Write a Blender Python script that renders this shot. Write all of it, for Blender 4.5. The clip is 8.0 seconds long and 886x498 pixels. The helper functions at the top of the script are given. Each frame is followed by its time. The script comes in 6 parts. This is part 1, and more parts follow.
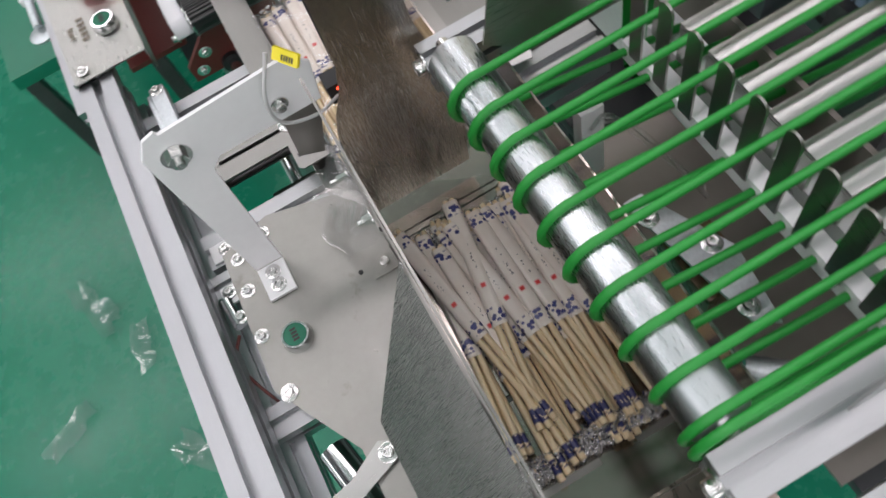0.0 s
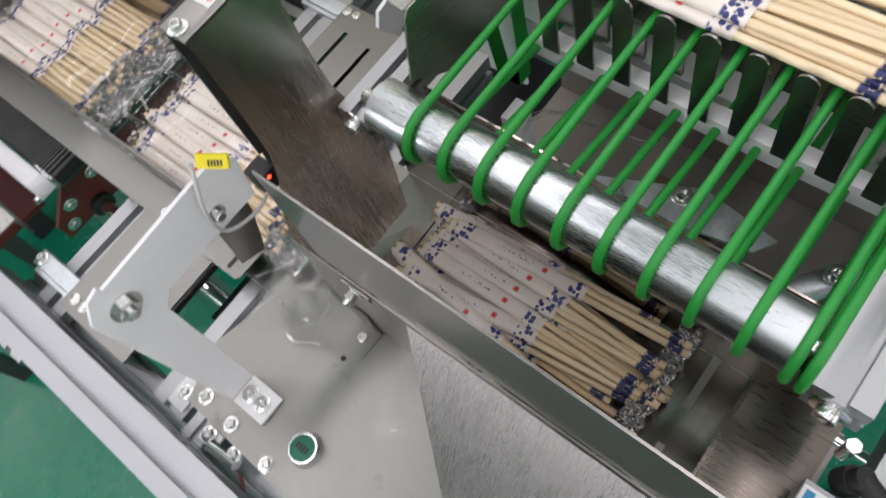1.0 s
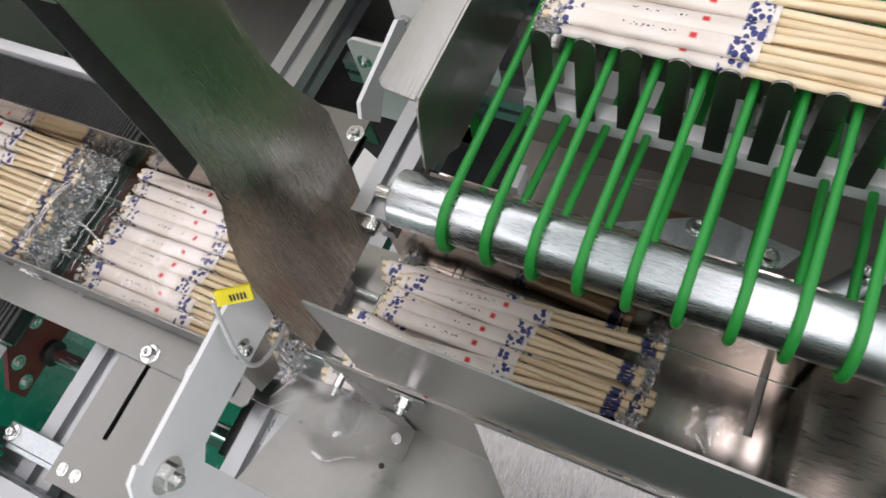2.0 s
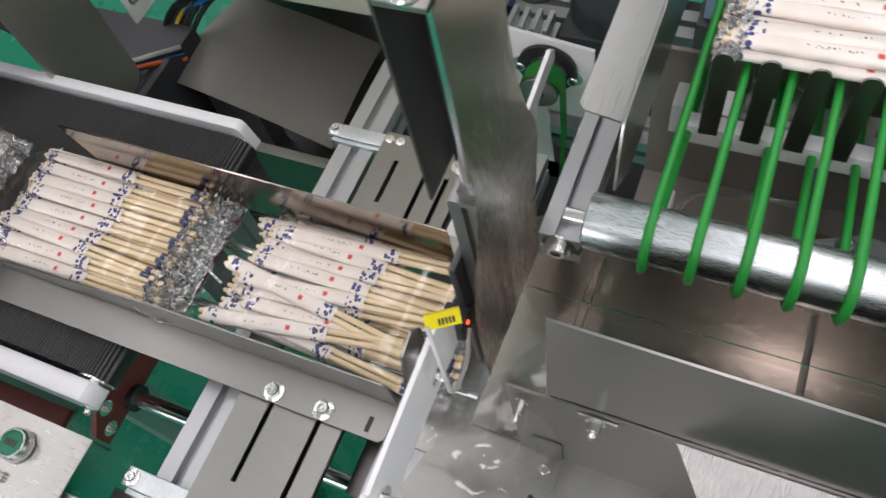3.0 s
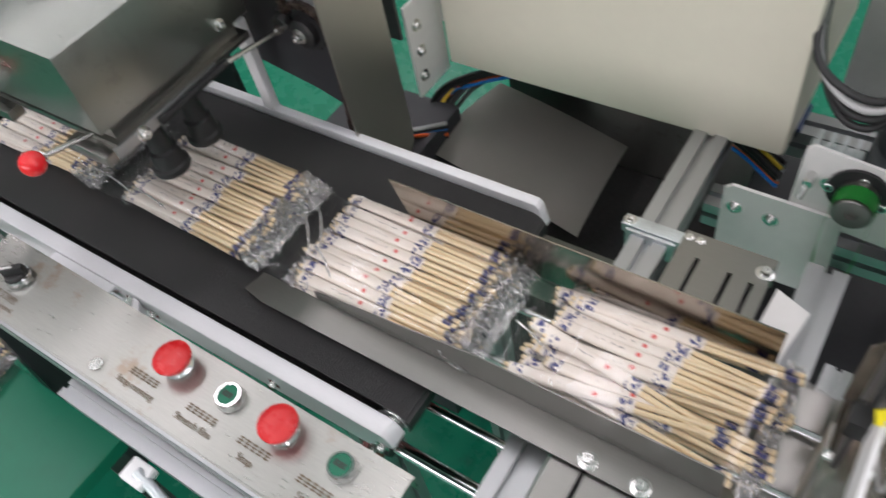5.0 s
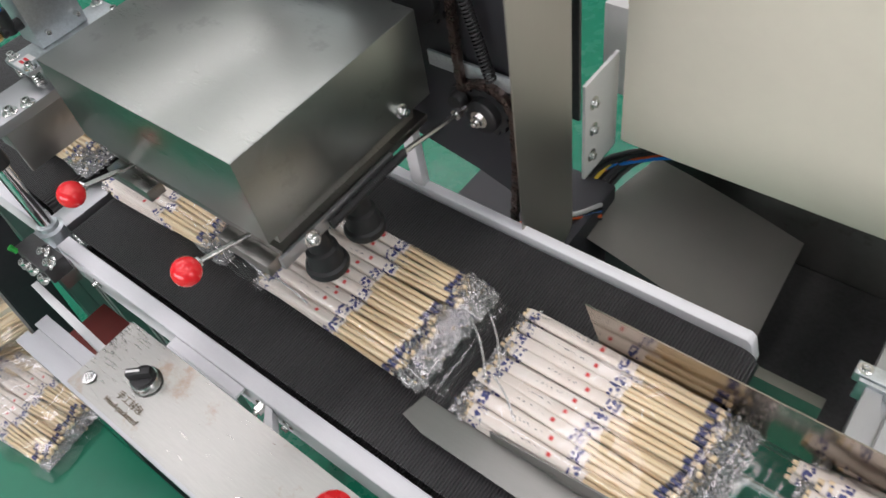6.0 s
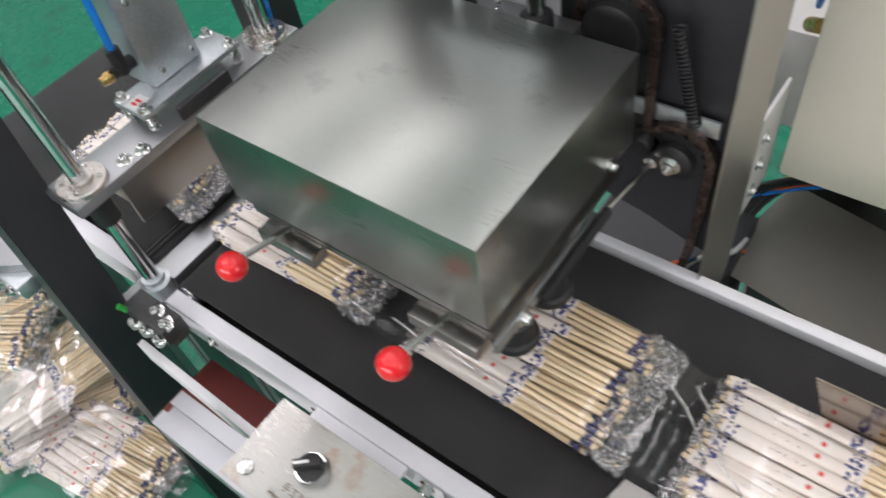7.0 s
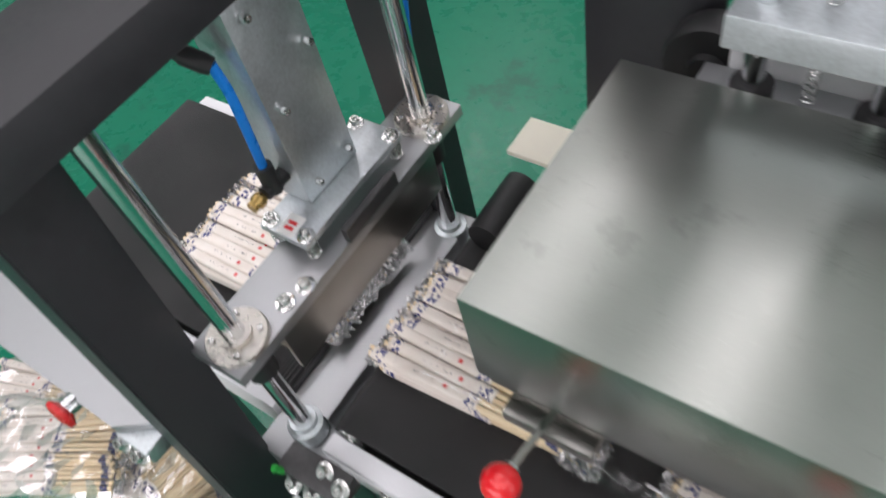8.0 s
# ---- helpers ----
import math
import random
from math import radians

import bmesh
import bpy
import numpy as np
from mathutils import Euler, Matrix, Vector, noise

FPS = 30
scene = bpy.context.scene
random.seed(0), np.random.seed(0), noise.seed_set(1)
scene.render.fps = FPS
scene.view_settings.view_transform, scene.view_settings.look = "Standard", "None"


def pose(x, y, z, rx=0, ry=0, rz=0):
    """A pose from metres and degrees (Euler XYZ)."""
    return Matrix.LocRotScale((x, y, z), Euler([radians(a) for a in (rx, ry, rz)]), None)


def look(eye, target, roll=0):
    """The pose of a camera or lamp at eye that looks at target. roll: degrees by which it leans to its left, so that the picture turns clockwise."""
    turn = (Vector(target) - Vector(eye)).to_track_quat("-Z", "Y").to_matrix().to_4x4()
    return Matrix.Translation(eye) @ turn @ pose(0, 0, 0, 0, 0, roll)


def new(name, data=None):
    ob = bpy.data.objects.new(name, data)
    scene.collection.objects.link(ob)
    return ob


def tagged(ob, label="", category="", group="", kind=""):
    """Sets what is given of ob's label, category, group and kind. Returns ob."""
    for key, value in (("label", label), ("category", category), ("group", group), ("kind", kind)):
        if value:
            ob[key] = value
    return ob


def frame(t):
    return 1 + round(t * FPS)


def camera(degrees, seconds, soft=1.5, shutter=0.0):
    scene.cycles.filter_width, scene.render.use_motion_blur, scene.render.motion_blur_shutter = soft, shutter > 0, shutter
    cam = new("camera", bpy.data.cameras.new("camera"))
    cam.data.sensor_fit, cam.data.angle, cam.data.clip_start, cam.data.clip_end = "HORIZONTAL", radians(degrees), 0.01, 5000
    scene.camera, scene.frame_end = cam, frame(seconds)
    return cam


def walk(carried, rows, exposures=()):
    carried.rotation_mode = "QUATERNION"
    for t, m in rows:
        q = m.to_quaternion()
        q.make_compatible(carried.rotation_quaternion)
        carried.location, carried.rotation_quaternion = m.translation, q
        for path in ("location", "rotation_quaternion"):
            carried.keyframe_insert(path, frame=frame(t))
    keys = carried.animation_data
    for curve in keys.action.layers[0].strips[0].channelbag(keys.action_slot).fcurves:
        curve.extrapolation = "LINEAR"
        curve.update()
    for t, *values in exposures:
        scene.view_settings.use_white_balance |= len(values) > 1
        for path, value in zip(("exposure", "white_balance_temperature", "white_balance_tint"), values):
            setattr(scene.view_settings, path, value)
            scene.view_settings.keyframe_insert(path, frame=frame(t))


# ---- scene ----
cam = camera(60.9, 8.0, shutter=0.35)
PATH = [
    (0, (0.547, 0.03, 1.418), (-0.372, 0.137, -0.355), -24.2),
    (0.2, (0.552, 0.006, 1.416), (-0.357, 0.21, -0.354), -23.3),
    (0.5, (0.541, -0.007, 1.415), (-0.334, 0.286, -0.359), -24.7),
    (1, (0.493, -0.028, 1.406), (-0.314, 0.422, -0.367), -25.1),
    (1.2, (0.469, -0.028, 1.408), (-0.296, 0.481, -0.369), -24.6),
    (2.3, (0.378, -0.062, 1.409), (-0.257, 0.669, -0.341), -21.0),
    (2.5, (0.35, -0.078, 1.41), (-0.272, 0.68, -0.333), -20.0),
    (3, (0.295, -0.106, 1.425), (-0.33, 0.709, -0.292), -17.8),
    (3.5, (0.261, -0.139, 1.434), (-0.424, 0.738, -0.228), -16.5),
    (4, (0.222, -0.188, 1.452), (-0.511, 0.731, -0.166), -14.9),
    (4.5, (0.187, -0.235, 1.463), (-0.616, 0.71, -0.106), -13.9),
    (5, (0.115, -0.237, 1.48), (-0.755, 0.684, -0.068), -13.5),
    (5.2, (0.059, -0.236, 1.478), (-0.852, 0.693, -0.04), -13.6),
    (6.3, (-0.152, -0.178, 1.482), (-1.093, 0.683, -0.059), -12.1),
    (6.5, (-0.182, -0.179, 1.478), (-1.115, 0.681, -0.069), -12.2),
    (7, (-0.313, -0.214, 1.486), (-1.22, 0.66, -0.067), -12.6),
    (7.5, (-0.444, -0.238, 1.498), (-1.334, 0.638, -0.064), -13.9),
    (8, (-0.598, -0.164, 1.477), (-1.465, 0.679, -0.116), -16.2),
]
walk(cam, [(t, look(eye, target, roll)) for t, eye, target, roll in PATH], ((0, 0), (5.0, 0.03), (6.5, 0.15), (7.2, 0.15), (8.0, 0.0)))

# ---- light ----
world = bpy.data.worlds.new("hall")
scene.world = world
world.use_nodes = True
world.node_tree.nodes["Background"].inputs[0].default_value = (0.75, 0.82, 0.85, 1)
world.node_tree.nodes["Background"].inputs[1].default_value = 0.25


def ceiling_lamp(x, y, z, sx, sy, watts):
    d = bpy.data.lights.new("tube_light", "AREA")
    d.shape, d.size, d.size_y, d.energy, d.color = "RECTANGLE", sx, sy, watts, (1.0, 0.90, 0.96)
    ob = new("tube_light", d)
    ob.location = (x, y, z)
    return ob


for lx, watts in ((-3.7, 66), (-2.15, 50), (-0.75, 42), (0.75, 42), (2.3, 42)):
    ceiling_lamp(lx, 0.9, 3.6, 0.28, 8.0, watts)
# area lamps at assumed, unseen south and east wall windows, added to brighten upright faces
for place, aim, sx, sy, watts in (((-0.5, -4.95, 1.85), (-0.5, 0, 1.5), 6.0, 1.5, 135), ((5.95, 0.6, 1.85), (0, 0.6, 1.5), 4.0, 1.5, 75)):
    w = ceiling_lamp(*place, sx, sy, watts)
    w.name, w.data.color, w.matrix_basis = "window_fill_light", (1.0, 0.93, 0.98), look(place, aim)

# ---- materials ----
MATS = {}


def base_mat(name):
    m = bpy.data.materials.new(name)
    m.use_nodes = True
    nt = m.node_tree
    b = nt.nodes["Principled BSDF"]
    MATS[name] = m
    return m, nt, b


def node(nt, kind, **sets):
    n = nt.nodes.new(kind)
    for k, v in sets.items():
        n.inputs[k.replace("_", " ")].default_value = v
    return n


def ramp(nt, a, b, ca, cb, fac):
    r = nt.nodes.new("ShaderNodeValToRGB")
    r.color_ramp.elements[0].position, r.color_ramp.elements[1].position = a, b
    r.color_ramp.elements[0].color, r.color_ramp.elements[1].color = ca, cb
    nt.links.new(fac, r.inputs[0])
    return r.outputs[0]


def rgb(c, k=1.0):
    return (c[0] * k, c[1] * k, c[2] * k, 1)


def surface(name, col, rough=0.5, metal=0.0, spread=0.12, scale=30.0, stretch=(1, 1, 1), bump=0.1, wear=0.0, wear_col=(0.3, 0.3, 0.3), rough_spread=0.1, coat=0.0):
    """Colour with fine grain and broad stains, roughness that varies, and fine relief."""
    m, nt, b = base_mat(name)
    tc = nt.nodes.new("ShaderNodeTexCoord")
    mp = nt.nodes.new("ShaderNodeMapping")
    mp.inputs["Scale"].default_value = stretch
    nt.links.new(tc.outputs["Object"], mp.inputs[0])
    fine = node(nt, "ShaderNodeTexNoise", Scale=scale * 6, Detail=4.0, Roughness=0.6)
    nt.links.new(mp.outputs[0], fine.inputs["Vector"])
    broad = node(nt, "ShaderNodeTexNoise", Scale=scale * 0.4, Detail=5.0, Roughness=0.55)
    nt.links.new(tc.outputs["Object"], broad.inputs["Vector"])
    mixf = nt.nodes.new("ShaderNodeMath")
    mixf.operation = "MULTIPLY_ADD"
    mixf.inputs[1].default_value = 0.5
    nt.links.new(fine.outputs[0], mixf.inputs[0])
    half = nt.nodes.new("ShaderNodeMath")
    half.operation = "MULTIPLY"
    half.inputs[1].default_value = 0.5
    nt.links.new(broad.outputs[0], half.inputs[0])
    nt.links.new(half.outputs[0], mixf.inputs[2])
    c = ramp(nt, 0.3, 0.7, rgb(col, 1 - spread), rgb(col, 1 + spread), mixf.outputs[0])
    if wear:
        spots = node(nt, "ShaderNodeTexNoise", Scale=scale * 0.8, Detail=8.0, Roughness=0.7)
        nt.links.new(tc.outputs["Object"], spots.inputs["Vector"])
        mask = ramp(nt, 0.62 - wear * 0.2, 0.68 - wear * 0.2, (0, 0, 0, 1), (1, 1, 1, 1), spots.outputs[0])
        mx = nt.nodes.new("ShaderNodeMix")
        mx.data_type = "RGBA"
        nt.links.new(mask, mx.inputs[0])
        nt.links.new(c, mx.inputs[6])
        mx.inputs[7].default_value = rgb(wear_col)
        c = mx.outputs[2]
    nt.links.new(c, b.inputs["Base Color"])
    rr = nt.nodes.new("ShaderNodeMapRange")
    rr.inputs["From Min"].default_value, rr.inputs["From Max"].default_value = 0.3, 0.7
    rr.inputs["To Min"].default_value, rr.inputs["To Max"].default_value = max(0.02, rough - rough_spread), min(1, rough + rough_spread)
    nt.links.new(mixf.outputs[0], rr.inputs[0])
    nt.links.new(rr.outputs[0], b.inputs["Roughness"])
    b.inputs["Metallic"].default_value = metal
    b.inputs["Coat Weight"].default_value = coat
    if bump:
        bp = node(nt, "ShaderNodeBump", Strength=bump, Distance=0.001)
        nt.links.new(fine.outputs[0], bp.inputs["Height"])
        nt.links.new(bp.outputs[0], b.inputs["Normal"])
    return m


STEEL = surface("stainless_sheet", (0.325, 0.317, 0.30), 0.29, 1.0, 0.03, 8, (1, 14, 14), 0.006, rough_spread=0.025)
STEEL_Y = surface("stainless_brushed", (0.42, 0.42, 0.405), 0.29, 1.0, 0.04, 9, (40, 0.9, 40), 0.012, rough_spread=0.035)
GUIDE = surface("guide_steel", (0.26, 0.256, 0.243), 0.33, 1.0, 0.06, 10, (1, 12, 12), 0.02, rough_spread=0.05)
MIRROR = surface("polished_sheet", (0.36, 0.325, 0.29), 0.15, 1.0, 0.06, 10, (1, 8, 8), 0.02, rough_spread=0.05)
TABLE = surface("machine_plate", (0.30, 0.295, 0.277), 0.38, 1.0, 0.10, 14, (1, 1, 1), 0.05, wear=0.16, wear_col=(0.235, 0.228, 0.212), rough_spread=0.12)
ALU = surface("anodised_profile", (0.44, 0.45, 0.46), 0.42, 1.0, 0.05, 20, (6, 1, 6), 0.03, rough_spread=0.06)
ALU_X = surface("anodised_rail", (0.43, 0.44, 0.455), 0.40, 1.0, 0.05, 20, (1, 8, 8), 0.03, rough_spread=0.06)
ZINC = surface("galvanised", (0.58, 0.62, 0.64), 0.38, 0.85, 0.22, 60, (1, 1, 1), 0.1, rough_spread=0.12)
BOLT = surface("bolt_steel", (0.72, 0.72, 0.71), 0.2, 1.0, 0.1, 80, (1, 1, 1), 0.05)
CHROME = surface("polished_rod", (0.72, 0.73, 0.74), 0.12, 1.0, 0.05, 30, (1, 1, 8), 0.02, rough_spread=0.05)
ROLLER = surface("zinc_roller", (0.60, 0.635, 0.65), 0.29, 1.0, 0.1, 25, (1, 10, 10), 0.05, rough_spread=0.1)
WHITE = surface("white_paint", (0.86, 0.86, 0.87), 0.38, 0.0, 0.03, 20, (1, 1, 1), 0.04)
RAILW = surface("satin_rail", (0.88, 0.88, 0.91), 0.42, 0.0, 0.04, 20, (1, 8, 8), 0.03)
CREAM = surface("cream_enamel", (0.72, 0.69, 0.575), 0.38, 0.0, 0.03, 8, (1, 1, 1), 0.05)
WHEEL = surface("light_plate", (0.74, 0.73, 0.715), 0.45, 0.0, 0.05, 10, (1, 1, 1), 0.03)
BLACK = surface("black_paint", (0.025, 0.025, 0.029), 0.46, 0.0, 0.25, 20, (1, 1, 1), 0.08)
DARK = surface("dark_steel", (0.09, 0.088, 0.09), 0.42, 0.7, 0.25, 30, (1, 1, 1), 0.1)
RUBBER = surface("black_rubber", (0.016, 0.016, 0.017), 0.5, 0.0, 0.2, 50, (1, 1, 1), 0.1)
MOTOR = surface("grey_motor", (0.055, 0.065, 0.07), 0.42, 0.1, 0.12, 20, (1, 1, 1), 0.06)
GREASE = surface("greasy_chain", (0.11, 0.08, 0.07), 0.3, 0.8, 0.4, 120, (1, 1, 1), 0.2)
RED = surface("red_plastic", (0.62, 0.018, 0.022), 0.28, 0.0, 0.06, 20, (1, 1, 1), 0.02)
REDBALL = surface("red_knob", (0.78, 0.012, 0.02), 0.14, 0.0, 0.03, 20, (1, 1, 1), 0.01, coat=0.5)
GREENB = surface("green_button_face", (0.0, 0.14, 0.075), 0.4, 0.0, 0.06, 40, (1, 1, 1), 0.02)
CORD = surface("green_belt", (0.022, 0.30, 0.045), 0.42, 0.0, 0.08, 60, (1, 1, 1), 0.1)
BROWN = surface("oxide_paint", (0.13, 0.022, 0.018), 0.5, 0.0, 0.15, 30, (1, 1, 1), 0.1)
YELLOW = surface("yellow_tag", (0.85, 0.72, 0.01), 0.4, 0.0, 0.05, 20, (1, 1, 1), 0.02)
BLUE = surface("blue_hose", (0.01, 0.22, 0.75), 0.3, 0.0, 0.05, 20, (1, 1, 1), 0.02)
GREYC = surface("grey_cable", (0.5, 0.5, 0.5), 0.45, 0.0, 0.05, 20, (1, 1, 1), 0.02)
BRASS = surface("brass", (0.6, 0.4, 0.15), 0.3, 1.0, 0.1, 40, (1, 1, 1), 0.05)
WIREY = surface("yellow_wire", (0.7, 0.5, 0.05), 0.45, 0.0, 0.05, 20, (1, 1, 1), 0.02)
WIRER = surface("orange_wire", (0.75, 0.13, 0.03), 0.45, 0.0, 0.05, 20, (1, 1, 1), 0.02)
PAPER = surface("white_label", (0.84, 0.83, 0.82), 0.5, 0.0, 0.03, 20, (1, 1, 1), 0.02)
UPRIGHT = surface("satin_upright_sheet", (0.50, 0.48, 0.45), 0.42, 1.0, 0.06, 7, (30, 30, 0.8), 0.02, rough_spread=0.06)
INK = surface("dark_print", (0.03, 0.028, 0.026), 0.5, 0.0, 0.1, 40, (1, 1, 1), 0.0)
HOOD = surface("hood_steel", (0.315, 0.332, 0.308), 0.31, 1.0, 0.08, 22, (0.5, 20, 20), 0.03, wear=0.15, wear_col=(0.275, 0.292, 0.27), rough_spread=0.06)
ETCH = surface("etched_print", (0.16, 0.12, 0.08), 0.6, 0.0, 0.2, 60, (1, 1, 1), 0.0)
INKR = surface("red_print", (0.75, 0.04, 0.05), 0.5, 0.0, 0.05, 40, (1, 1, 1), 0.0)
INKB = surface("blue_print", (0.03, 0.25, 0.5), 0.5, 0.0, 0.05, 40, (1, 1, 1), 0.0)
PLASTER = surface("wall_paint", (0.72, 0.73, 0.72), 0.8, 0.0, 0.04, 2, (1, 1, 1), 0.1)
CEIL = surface("ceiling_paint", (0.75, 0.76, 0.76), 0.85, 0.0, 0.03, 2, (1, 1, 1), 0.1)
FLOOR = surface("green_epoxy", (0.008, 0.19, 0.108), 0.27, 0.0, 0.12, 3.5, (1, 1, 1), 0.06, wear=0.18, wear_col=(0.012, 0.13, 0.08), rough_spread=0.12)
LED = bpy.data.materials.new("red_led")
LED.use_nodes = True
LED.node_tree.nodes["Principled BSDF"].inputs["Base Color"].default_value = (0.8, 0.05, 0.02, 1)
LED.node_tree.nodes["Principled BSDF"].inputs["Emission Color"].default_value = (1, 0.06, 0.02, 1)
LED.node_tree.nodes["Principled BSDF"].inputs["Emission Strength"].default_value = 4


def belt_material(name):
    m, nt, b = base_mat(name)
    tc = nt.nodes.new("ShaderNodeTexCoord")
    wv = node(nt, "ShaderNodeTexWave", Scale=95.0, Distortion=0.15)
    wv.bands_direction = "X"
    nt.links.new(tc.outputs["Object"], wv.inputs["Vector"])
    # rib relief shaded in the colour too: grooves darkened, tops lightened
    rib_shade = nt.nodes.new("ShaderNodeMix")
    rib_shade.data_type, rib_shade.blend_type = "RGBA", "MULTIPLY"
    rib_shade.inputs[0].default_value = 1.0
    nz = node(nt, "ShaderNodeTexNoise", Scale=14.0, Detail=6.0)
    nt.links.new(tc.outputs["Object"], nz.inputs["Vector"])
    nt.links.new(ramp(nt, 0.3, 0.75, (0.036, 0.035, 0.037, 1), (0.066, 0.064, 0.066, 1), nz.outputs[0]), rib_shade.inputs[6])
    nt.links.new(ramp(nt, 0.25, 0.75, (0.45, 0.45, 0.45, 1), (1.35, 1.35, 1.35, 1), wv.outputs[0]), rib_shade.inputs[7])
    nt.links.new(rib_shade.outputs[2], b.inputs["Base Color"])
    bp = node(nt, "ShaderNodeBump", Strength=1.0, Distance=0.002)
    nt.links.new(wv.outputs[0], bp.inputs["Height"])
    nt.links.new(bp.outputs[0], b.inputs["Normal"])
    b.inputs["Roughness"].default_value = 0.42
    return m


BELT = belt_material("ribbed_belt")


def film_material(name, gloss, tint, rough, milk=0.0, relief=0.35, scale=55.0):
    """Clear plastic film: lets most light through, with sharp glints that follow its folds."""
    m = bpy.data.materials.new(name)
    m.use_nodes = True
    nt = m.node_tree
    nt.nodes.remove(nt.nodes["Principled BSDF"])
    out = nt.nodes["Material Output"]
    tr = nt.nodes.new("ShaderNodeBsdfTransparent")
    tr.inputs[0].default_value = rgb(tint)
    gl = nt.nodes.new("ShaderNodeBsdfGlossy")
    gl.inputs["Roughness"].default_value = rough
    gl.inputs["Color"].default_value = (1, 1, 1, 1)
    tc = nt.nodes.new("ShaderNodeTexCoord")
    nz = node(nt, "ShaderNodeTexNoise", Scale=scale, Detail=3.0, Distortion=1.2)
    nt.links.new(tc.outputs["Object"], nz.inputs["Vector"])
    bp = node(nt, "ShaderNodeBump", Strength=relief, Distance=0.004)
    nt.links.new(nz.outputs[0], bp.inputs["Height"])
    nt.links.new(bp.outputs[0], gl.inputs["Normal"])
    lw = nt.nodes.new("ShaderNodeLayerWeight")
    lw.inputs[0].default_value = 0.25
    nt.links.new(bp.outputs[0], lw.inputs["Normal"])
    mr = nt.nodes.new("ShaderNodeMapRange")
    mr.inputs["To Min"].default_value, mr.inputs["To Max"].default_value = gloss, min(1.0, gloss + 0.5)
    nt.links.new(lw.outputs["Fresnel"], mr.inputs[0])
    mx = nt.nodes.new("ShaderNodeMixShader")
    nt.links.new(mr.outputs[0], mx.inputs[0])
    if milk:
        df = nt.nodes.new("ShaderNodeBsdfDiffuse")
        df.inputs[0].default_value = (0.85, 0.85, 0.86, 1)
        tl = nt.nodes.new("ShaderNodeBsdfTranslucent")
        tl.inputs[0].default_value = (0.85, 0.85, 0.86, 1)
        both = nt.nodes.new("ShaderNodeMixShader")
        nt.links.new(df.outputs[0], both.inputs[1])
        nt.links.new(tl.outputs[0], both.inputs[2])
        mk = nt.nodes.new("ShaderNodeMixShader")
        mk.inputs[0].default_value = milk
        nt.links.new(tr.outputs[0], mk.inputs[1])
        nt.links.new(both.outputs[0], mk.inputs[2])
        nt.links.new(mk.outputs[0], mx.inputs[1])
    else:
        nt.links.new(tr.outputs[0], mx.inputs[1])
    nt.links.new(gl.outputs[0], mx.inputs[2])
    nt.links.new(mx.outputs[0], out.inputs[0])
    return m


FILM = film_material("clear_film", 0.03, (0.985, 0.985, 0.985), 0.06, 0.02, 0.2, 28.0)
BAGFILM = film_material("clear_bag_film", 0.08, (0.97, 0.97, 0.975), 0.08, 0.06, 0.22, 24.0)
CRINKLE = film_material("crinkled_film", 0.32, (0.96, 0.96, 0.97), 0.13, 0.24, 0.6, 110.0)


def lobe_material(name):
    """Crushed film lobes: glints, dark reflections and stick ends painted as one colour each."""
    m, nt, b = base_mat(name)
    geo = nt.nodes.new("ShaderNodeNewGeometry")
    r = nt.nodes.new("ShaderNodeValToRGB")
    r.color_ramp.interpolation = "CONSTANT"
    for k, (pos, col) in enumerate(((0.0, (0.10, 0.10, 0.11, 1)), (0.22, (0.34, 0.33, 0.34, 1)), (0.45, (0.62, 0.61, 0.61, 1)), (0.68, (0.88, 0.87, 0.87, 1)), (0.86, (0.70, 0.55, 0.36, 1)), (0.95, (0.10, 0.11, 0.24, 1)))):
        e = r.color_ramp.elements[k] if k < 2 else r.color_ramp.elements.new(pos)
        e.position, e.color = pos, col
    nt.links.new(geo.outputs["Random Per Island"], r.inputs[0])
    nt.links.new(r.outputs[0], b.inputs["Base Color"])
    nz = node(nt, "ShaderNodeTexNoise", Scale=900.0, Detail=2.0)
    bp = node(nt, "ShaderNodeBump", Strength=0.4, Distance=0.001)
    nt.links.new(nz.outputs[0], bp.inputs["Height"])
    nt.links.new(bp.outputs[0], b.inputs["Normal"])
    b.inputs["Roughness"].default_value = 0.14
    b.inputs["Specular IOR Level"].default_value = 0.8
    b.inputs["Coat Weight"].default_value = 0.5
    return m


LOBE = lobe_material("glint_painted_lobes")


def ranged(nt, coord, lo, hi, soft=0.0015):
    """1 between lo and hi of a coordinate, 0 outside."""
    a = nt.nodes.new("ShaderNodeMapRange")
    a.inputs["From Min"].default_value, a.inputs["From Max"].default_value = lo, lo + soft
    b = nt.nodes.new("ShaderNodeMapRange")
    b.inputs["From Min"].default_value, b.inputs["From Max"].default_value = hi, hi - soft
    nt.links.new(coord, a.inputs[0])
    nt.links.new(coord, b.inputs[0])
    m = nt.nodes.new("ShaderNodeMath")
    m.operation = "MULTIPLY"
    nt.links.new(a.outputs[0], m.inputs[0])
    nt.links.new(b.outputs[0], m.inputs[1])
    return m.outputs[0]


def mul(nt, *facs):
    out = facs[0]
    for f in facs[1:]:
        m = nt.nodes.new("ShaderNodeMath")
        m.operation = "MULTIPLY"
        nt.links.new(out, m.inputs[0])
        nt.links.new(f, m.inputs[1])
        out = m.outputs[0]
    return out


def over(nt, under, fac, col):
    mx = nt.nodes.new("ShaderNodeMix")
    mx.data_type = "RGBA"
    nt.links.new(fac, mx.inputs[0])
    nt.links.new(under, mx.inputs[6])
    mx.inputs[7].default_value = rgb(col)
    return mx.outputs[2]


